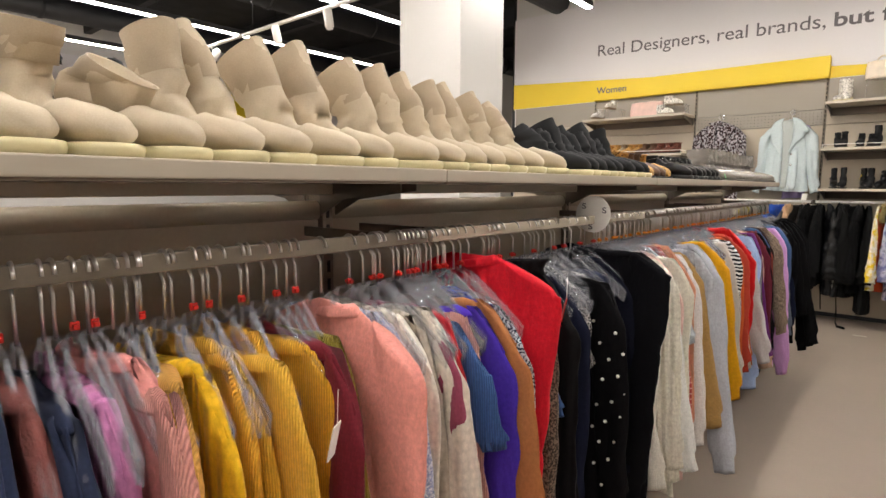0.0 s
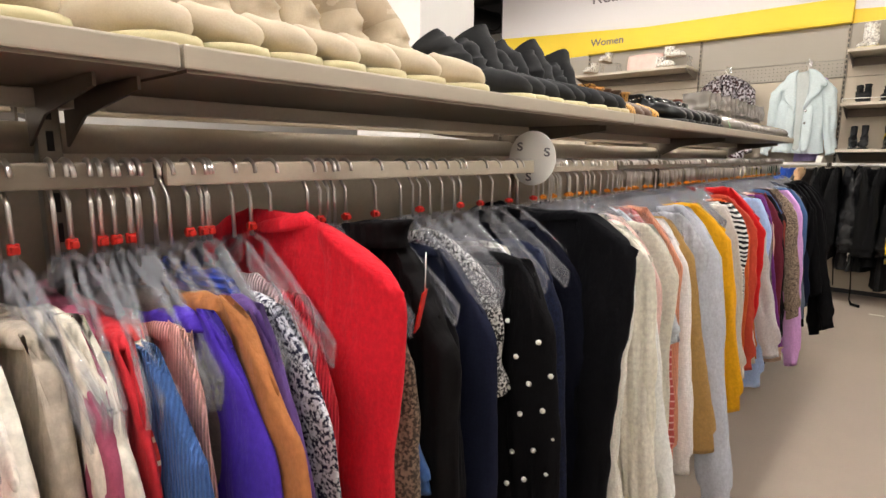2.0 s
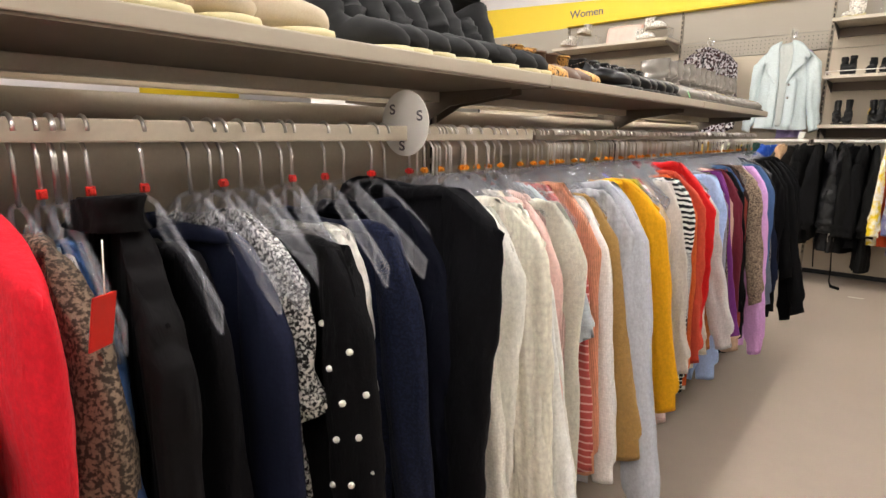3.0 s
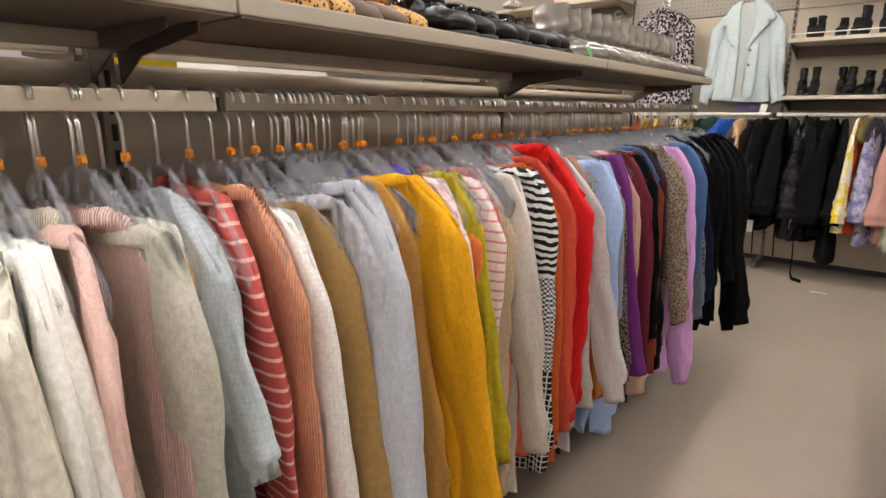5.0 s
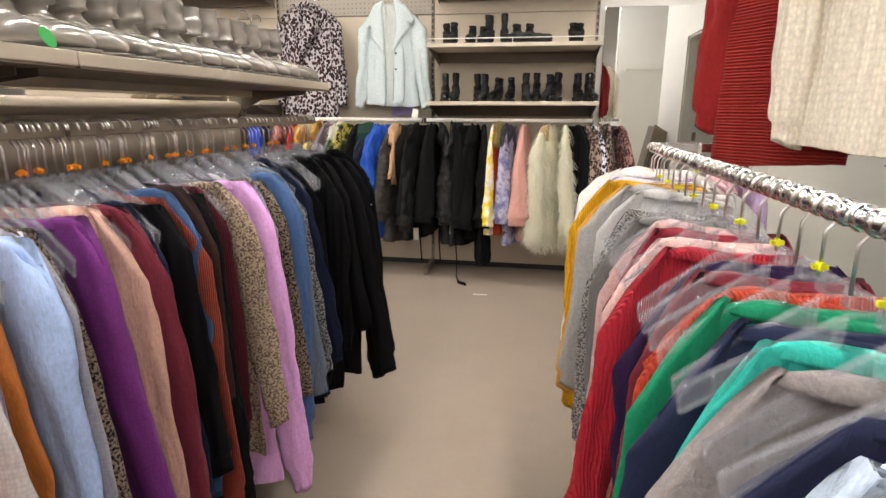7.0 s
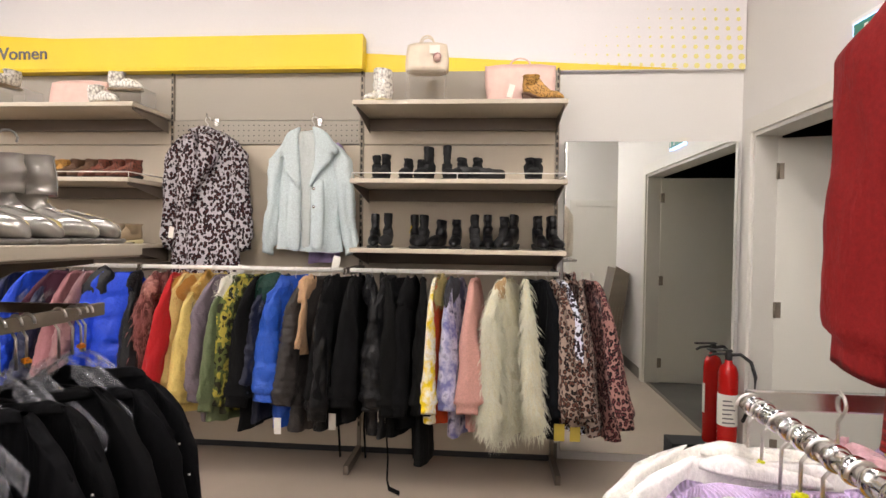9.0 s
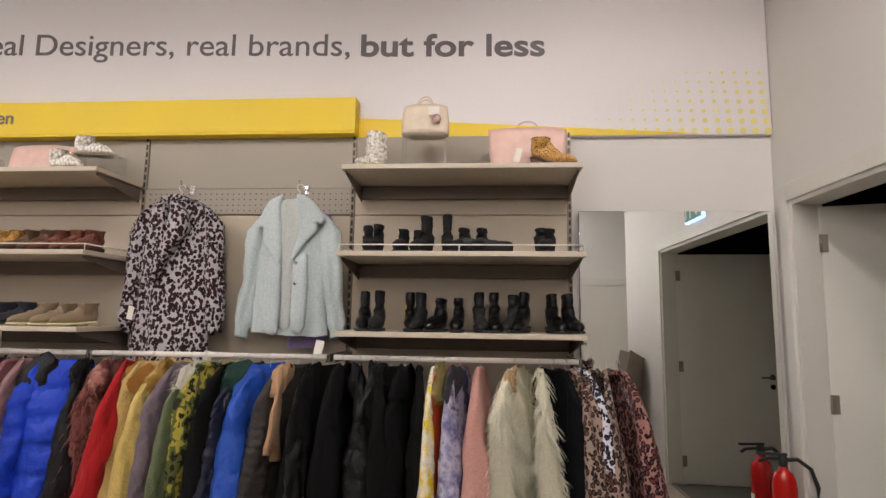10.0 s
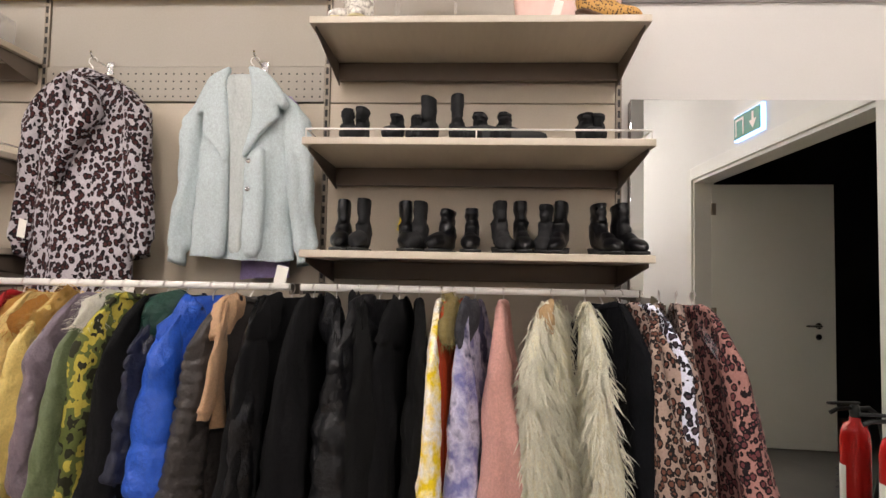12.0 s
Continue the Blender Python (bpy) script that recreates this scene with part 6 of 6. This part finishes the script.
# ---- two coats hung facing out ----
def slab(name, pts, y, thick, mat, parent, label="", seed=0):
    """A soft padded flat shape from an outline in X and Z."""
    bm = bmesh.new()
    f = bm.faces.new([bm.verts.new((x, y, z)) for x, z in pts])
    for g_ in bmesh.ops.extrude_face_region(bm, geom=[f])["geom"]:
        if isinstance(g_, bmesh.types.BMVert):
            g_.co.y -= thick
    bmesh.ops.triangulate(bm, faces=[q for q in bm.faces if len(q.verts) > 4])
    bmesh.ops.subdivide_edges(bm, edges=list(bm.edges), cuts=3, use_grid_fill=True)
    for _ in range(3):
        bmesh.ops.smooth_vert(bm, verts=list(bm.verts), factor=0.5, use_axis_x=True, use_axis_y=True, use_axis_z=True)
    pts_ = np.array([v.co[:] for v in bm.verts])
    off = ripple(pts_, seed + 5, 0.003, 30)
    mid = pts_[:, 1].mean()
    for v, o_, p_ in zip(bm.verts, off, pts_):
        v.co += Vector(o_)
        v.co.y = mid + (v.co.y - mid) * 1.5
    return part(name, bm, mat, parent, label, smooth=True)


TEDDY, LEO = fabric("C6D2D4", "fuzzy"), fabric("AAA4A8 1A1216 42201E", "leopard")
LILAC, LINING = fabric("A08EBA", "fuzzy"), fabric("B4BAB8", "plain")
PEG_Y = 7.862


def wall_hook(x, z):
    h = thing("wall_hook", "chrome hook on the perforated panel", "hook", "panel hooks", pose(x, PEG_Y, z))
    v, f = tube([(0, 0, 0), (0, -0.12, 0.0), (0, -0.135, 0.012), (0, -0.14, 0.03)], 0.004, 8)
    mesh_ob("prong", v, f, CHROME, h)
    box_part("plate", (-0.015, 0.015, -0.004, 0.0, -0.03, 0.03), CHROME, h)


for x in (-1.43, -0.68):
    wall_hook(x, 2.325)
    hang_on("bare", None, pose(x, PEG_Y - 0.12, 2.335 - DROP - 0.002, 0, 0, 4))
lj = garment("jacket", "lilac teddy jacket hanging behind the pale blue one", "jacket", "", pose(-0.62, 7.80, 2.16), LILAC, 0.82, 0.15, 0.03, 811, 0.50, None, None, None, 0.0, 0.0, 0.05, 0.04, 0.02)
tj = garment("jacket", "pale blue teddy jacket with wide lapels facing out", "jacket", "", pose(-0.70, 7.72, 2.20, 0, 0, 0), TEDDY, 0.77, 0.235, 0.058, 812, 0.66, None, None, None, 0.025, 0.0, 0.066, 0.058, 0.06, 0.10, crease=0.010, spread=0.042)
slab("lining_front", ((-0.07, 0.02), (0.08, 0.02), (0.07, -0.2), (0.035, -0.34), (0.02, -0.76), (-0.04, -0.76), (-0.035, -0.36), (-0.05, -0.2)), -0.052, 0.018, LINING, tj, "pale lining in the opening", 1)
slab("lapel", ((-0.04, 0.05), (-0.13, 0.01), (-0.205, -0.14), (-0.18, -0.165), (-0.15, -0.155), (-0.155, -0.235), (-0.10, -0.30), (-0.045, -0.38), (-0.035, -0.30), (-0.045, -0.12), (-0.06, -0.02)), -0.060, 0.034, TEDDY, tj, "", 2)
slab("lapel", ((0.04, 0.05), (0.14, 0.01), (0.21, -0.10), (0.185, -0.125), (0.165, -0.115), (0.17, -0.16), (0.10, -0.22), (0.05, -0.34), (0.03, -0.36), (0.05, -0.15), (0.06, -0.03)), -0.060, 0.034, TEDDY, tj, "", 3)
slab("front_edge", ((-0.035, -0.34), (-0.04, -0.78), (-0.13, -0.77), (-0.12, -0.28)), -0.056, 0.036, TEDDY, tj, "", 4)
slab("front_edge", ((0.03, -0.34), (0.03, -0.78), (0.12, -0.77), (0.12, -0.26)), -0.056, 0.036, TEDDY, tj, "", 5)
skin(collar_grid("crew", 33) * np.array((1.0, 2.6, 2.0)) + np.array((0, 0.0, 0.03)), TEDDY, "collar", tj)
for z in (-0.30, -0.42):
    v, f = lathe(((0.0, 0.0), (0.011, 0.0), (0.009, 0.004), (0.0, 0.004)), 12)
    bt = mesh_ob("button", v, f, CHROME, tj)
    bt.matrix_basis = pose(0.055, -0.098, z - 0.06, 90, 0, 0)
lc = garment("coat", "grey leopard print faux fur coat facing out", "coat", "", pose(-1.43, 7.72, 2.235, 0, 0, -4), LEO, 0.98, 0.25, 0.062, 821, 0.74, None, "turtle", None, 0.05, 0.0, 0.068, 0.062, 0.06, 0.10, lean=-0.05, crease=0.009, spread=0.045)
slab("lapel", ((-0.03, 0.0), (-0.13, -0.10), (-0.10, -0.22), (0.0, -0.40), (0.02, -0.30), (-0.02, -0.12)), -0.055, 0.055, LEO, lc, "", 6)
slab("lapel", ((0.03, 0.0), (0.12, -0.09), (0.14, -0.20), (0.05, -0.30), (-0.02, -0.42), (0.0, -0.2)), -0.058, 0.06, LEO, lc, "", 7)
# lining inside the neck, coloured near black to stand for the shade there
slab("inner_shadow_lining", ((-0.03, -0.08), (0.04, -0.08), (0.03, -0.22), (0.0, -0.33), (-0.04, -0.2)), -0.066, 0.008, fabric("1E1C22", "plain"), lc, "neck lining with shade put into its dark colour")
slab("tie_belt", ((0.02, -0.27), (0.05, -0.26), (-0.05, -0.52), (-0.09, -0.50)), -0.07, 0.045, LEO, lc, "", 8)
for x, z in ((-0.48, 1.40), (-1.13, 1.33)):
    t = thing("price_tag", "paper price tag hanging from a sleeve", "price tag", "price tags", pose(x, 7.62, z, 0, 12, 0))
    box_part("card", (-0.025, 0.025, 0, 0.001, -0.09, 0), PAPER, t, bevel=0)

# ---- floor rack ----
RX, RY1, RZ = 0.925, 5.03, 1.275
rk = thing("clothes_rack", "chrome floor standing clothes rack with ringed rails", "clothes rack")
RX2, RY0 = 1.55, 2.9
for x in (RX, RX2):
    v, f = tube([(x, RY0, RZ), (x, RY1 - 0.02, RZ), (x + (0.012 if x < 1 else -0.012), RY1, RZ - 0.004)], 0.0135, 14)
    mesh_ob("rail", v, f, CHROME, rk, "round chrome rail")
box_part("cross_bar", (RX + 0.01, RX2 - 0.01, RY1 - 0.008, RY1 + 0.008, RZ - 0.018, RZ + 0.014), CHROME, rk, "flat chrome cross bar")
box_part("cross_bar", (RX + 0.01, RX2 - 0.01, RY0 - 0.008, RY0 + 0.008, RZ - 0.018, RZ + 0.014), CHROME, rk)
for y in (RY0, RY1):
    v, f = tube([((RX + RX2) / 2, y, 0.03), ((RX + RX2) / 2, y, 2.08)], 0.016, 12)
    mesh_ob("post", v, f, CHROME, rk)
    box_part("foot", (RX + 0.05, RX2 - 0.05, y - 0.02, y + 0.02, 0.02, 0.045), CHROME, rk)
v, f = tube([((RX + RX2) / 2, RY0, 2.08), ((RX + RX2) / 2, RY1 + 0.02, 2.08)], 0.012, 12)
mesh_ob("top_rail", v, f, CHROME, rk)
v, f = lathe(((0.0138, -0.008), (0.0165, -0.006), (0.0178, 0.0), (0.0165, 0.006), (0.0138, 0.008)), 18)
for k in range(62):
    o = mesh_ob("rail_ring", v, f, CHROME, rk) if k == 0 else new("rail_ring", ring_mesh)
    ring_mesh = o.data
    o.parent = rk
    o.matrix_basis = pose(RX, RY1 - 0.05 - k * 0.034, RZ, 90, 0, 0)
ITEMS = [
    (5.03, "white", "E8E2DA", "plain", T(length=0.86, sleeve=0.7, sw=0.22, up=0.03, drop=0.06)), (4.985, "white with pink cuffs", "E8E2DE", "plain", T(length=0.84, sw=0.215, sleeve=0.68, up=0.025, drop=0.065, cuffc="D8408A 2A2F58 E8E2DE")), (4.93, "lilac", "CDB4DC", "rib", {}), (4.88, "pale grey", "C4C0C0", "plain", {}), (4.83, "mustard yellow", "D29C14", "rib", T(ry=0.034, dx=-0.03, length=0.8, sleeve=0.66)), (4.76, "camel", "C8913A", "plain", T(ry=0.034, dx=-0.01)),
    (4.69, "grey", "9A9896", "plain", T(ry=0.03)), (4.62, "pale grey", "B4B2B0", "plain", {}), (4.55, "charcoal flecked", "4A4846 9A9692", "fleck", T(length=0.78, sw=0.18)), (4.47, "dark grey", "6A6866", "plain", T(ry=0.034)), (4.39, "pale pink", "D9B0AC", "fuzzy", {}), (4.31, "burgundy", "7A1F2E", "plain", {}), (4.23, "pale pink", "DDB8B2", "knit", T(length=0.8)),
    (4.14, "dark red", "A81F30", "rib", T(length=0.8, ry=0.034)), (4.05, "dark purple", "2E1E3E", "plain", T(pearls=1, ry=0.034)), (3.97, "maroon", "6E2230", "plain", {}), (3.90, "orange red", "C2452E", "rib", {}), (3.83, "emerald green", "0F7A56", "plain", T(ry=0.034)), (3.75, "navy", "1E2644", "knit", {}), (3.68, "turquoise", "2FA89A", "plain", {}),
    (3.61, "warm grey", "A39A98", "fuzzy", T(ry=0.036, collar="crew")), (3.53, "navy", "1F2440", "plain", {}), (3.45, "pale blue", "B4C2D4", "plain", T(ry=0.04)), (3.36, "dark navy flecked", "1C2444 3A4468", "fleck", {}), (3.28, "black", "17171A", "plain", {}), (3.20, "cobalt blue", "2040B0", "knit", {}), (3.10, "black", "161618", "plain", {}),
]
for k, (y, words, hexes, kind, o) in enumerate(ITEMS):
    rs = random.Random(k * 11 + 77)
    rz = rs.uniform(-6, 4)
    hang_on("yellow" if k % 2 else "bare", YELLOW_PLASTIC if k % 2 else None, pose(RX, y - 0.03, RZ + 0.0135 - DROP + 0.0005, 0, rs.uniform(-2, 2), 180 + rz + rs.uniform(-6, 6)))
    gm = garment("blouse" if kind in ("plain", "dye") else "sweater", words + " " + NAMES[kind] + " top on the chrome rack", "top" if kind in ("plain", "dye") else "sweater", "tops on the chrome rack",
                 pose(RX + o.get("dx", rs.uniform(-0.02, 0.03)), y - 0.03, RZ - DROP + o.get("up", 0.005 if y > 4.6 else -0.04), 0, rs.uniform(-2, 2), 180 + rz), fabric(hexes, kind), o.get("length", rs.uniform(0.66, 0.78)), o.get("sw", rs.uniform(0.195, 0.215)), o.get("th", 0.015), k + 501,
                 o.get("sleeve", rs.uniform(0.52, 0.62)), None, o.get("collar", "crew"), None, rs.uniform(0, 0.02), 0.0, rs.uniform(0.050, 0.062), 0.75 * o.get("ry", 0.026), rs.uniform(0.02, 0.05), o.get("drop", rs.uniform(0.08, 0.105) if y > 4.6 else rs.uniform(0.12, 0.145)), crease=0.0065 if kind == "plain" else 0.004, neck=rs.uniform(0.10, 0.13), cuff_cloth=fabric(o["cuffc"], "dye") if "cuffc" in o else None, spread=rs.uniform(0.0, 0.03))
    if "pearls" in o:
        beads(gm, k, 16, 0.20)
for k, (x, hexes, words) in enumerate(((1.08, "E2DCD6", "ivory"), (1.16, "DDB0B8", "pink"), (1.24, "C8B4D8", "lilac"))):
    hang_on("yellow", YELLOW_PLASTIC, pose(x, RY1, RZ + 0.014 - DROP, 0, 0, 90))
    garment("blouse", words + " smooth top hanging on the rack end bar", "top", "tops on the chrome rack", pose(x, RY1, RZ - DROP, 0, 0, 90), fabric(hexes, "plain"), 0.66, 0.19, 0.022, k + 601, 0.55)
hang_on("bare", None, pose(1.24, 4.83, 2.092 - DROP, 0, 0, -45))
garment("sweater", "dark red chunky ribbed sweater hung high on the rack", "sweater", "tops on the top rail", pose(1.24, 4.83, 2.092 - DROP - 0.01, 0, 0, -45), fabric("8A1E18", "ribh"), 0.74, 0.21, 0.05, 640, 0.58, fabric("7C1616", "plain"), "turtle", None, 0.02, 0.0, 0.07, 0.05, 0.03, 0.09, spread=0.05)
hang_on("bare", None, pose(1.37, 4.52, 2.092 - DROP, 0, 0, -40))
garment("sweater", "cream textured sweater hung high on the rack", "sweater", "tops on the top rail", pose(1.37, 4.52, 2.092 - DROP - 0.01, 0, 0, -40), fabric("DCD2C0", "cable"), 0.68, 0.23, 0.045, 641, 0.58, None, "crew", None, 0.02, 0.0, 0.07, 0.05, 0.02, 0.09, spread=0.05)

# ---- by the doorway ----
def extinguisher(m, label):
    e = thing("fire_extinguisher", label, "fire extinguisher", "fire extinguishers", m)
    v, f = lathe(((0.0, 0.0), (0.056, 0.0), (0.060, 0.012), (0.060, 0.51), (0.055, 0.55), (0.045, 0.58), (0.024, 0.595), (0.022, 0.615), (0.0, 0.615)), 28)
    mesh_ob("cylinder", v, f, EXT_RED, e)
    v, f = lathe(((0.0605, 0.20), (0.0612, 0.202), (0.0612, 0.40), (0.0605, 0.402)), 28)
    lab = mesh_ob("label", v, [q for q in f if len(q) == 4 and all(v[i][1] < 0.02 for i in q)], PAPER, e, "white printed label")
    bm = bmesh.new()
    for k in range(6):
        box(bm, -0.045, 0.03 - 0.01 * (k % 3), -0.0625, -0.0615, 0.22 + k * 0.028, 0.228 + k * 0.028)
    part("print_bars", bm, GREY_TEXT, lab)
    v, f = lathe(((0.0, 0.61), (0.02, 0.61), (0.022, 0.64), (0.018, 0.67), (0.0, 0.672)), 14)
    mesh_ob("valve", v, f, RUBBER, e)
    bm = bmesh.new()
    box(bm, -0.13, 0.02, -0.012, 0.012, 0.672, 0.684, 0.003)
    part("lever", bm, RUBBER, e, "black squeeze lever")
    v, f = tube([(-0.02, 0, 0.655), (-0.09, 0, 0.65), (-0.12, 0, 0.635)], 0.009, 8)
    mesh_ob("carry_handle", v, f, RUBBER, e)
    pts = [(0.02, 0, 0.65), (0.07, 0, 0.655), (0.13, -0.01, 0.61), (0.155, -0.02, 0.52), (0.15, -0.02, 0.40), (0.12, -0.01, 0.30), (0.09, 0.0, 0.22)]
    v, f = tube(pts, 0.011, 10)
    mesh_ob("hose", v, f, RUBBER, e, "black rubber hose")
    return e


st = thing("extinguisher_stand", "black steel foot under the fire extinguisher", "stand", "", pose(2.03, 7.765, 0))
box_part("tray", (-0.26, 0.11, -0.095, 0.095, 0.13, 0.15), DARK_STEEL, st, bevel=0.006)
box_part("tray_leg", (-0.26, -0.21, -0.09, 0.09, 0.0, 0.13), DARK_STEEL, st)
box_part("tray_leg", (0.06, 0.11, -0.09, 0.09, 0.0, 0.13), DARK_STEEL, st)
extinguisher(pose(2.06, 7.765, 0.15, 0, 0, -8), "red fire extinguisher with a black hose by the mirror")
for k in range(6):
    p = thing("folded_panel", "brown folded display panel leaning on the wall", "panel", "leaning panels", pose(2.04 - 0.055 * k, 4.72 + 0.04 * k, 0, 0, 7 + k * 0.8, 0))
    box_part("board", (-0.016, 0.008, -0.2, 0.22, 0.0, 1.12 + 0.02 * k), BROWN_STEEL, p, bevel=0.004)
    box_part("edge", (-0.020, 0.012, 0.221, 0.236, 0.0, 1.14 + 0.02 * k), GREY_STEEL, p, bevel=0.002)
pt = thing("paper_scrap", "small white paper scrap on the floor", "paper", "", pose(0.14, 7.08, 0.002, 0, 0, 4))
box_part("sheet", (-0.055, 0.055, -0.012, 0.012, 0, 0.002), PAPER, pt, bevel=0)
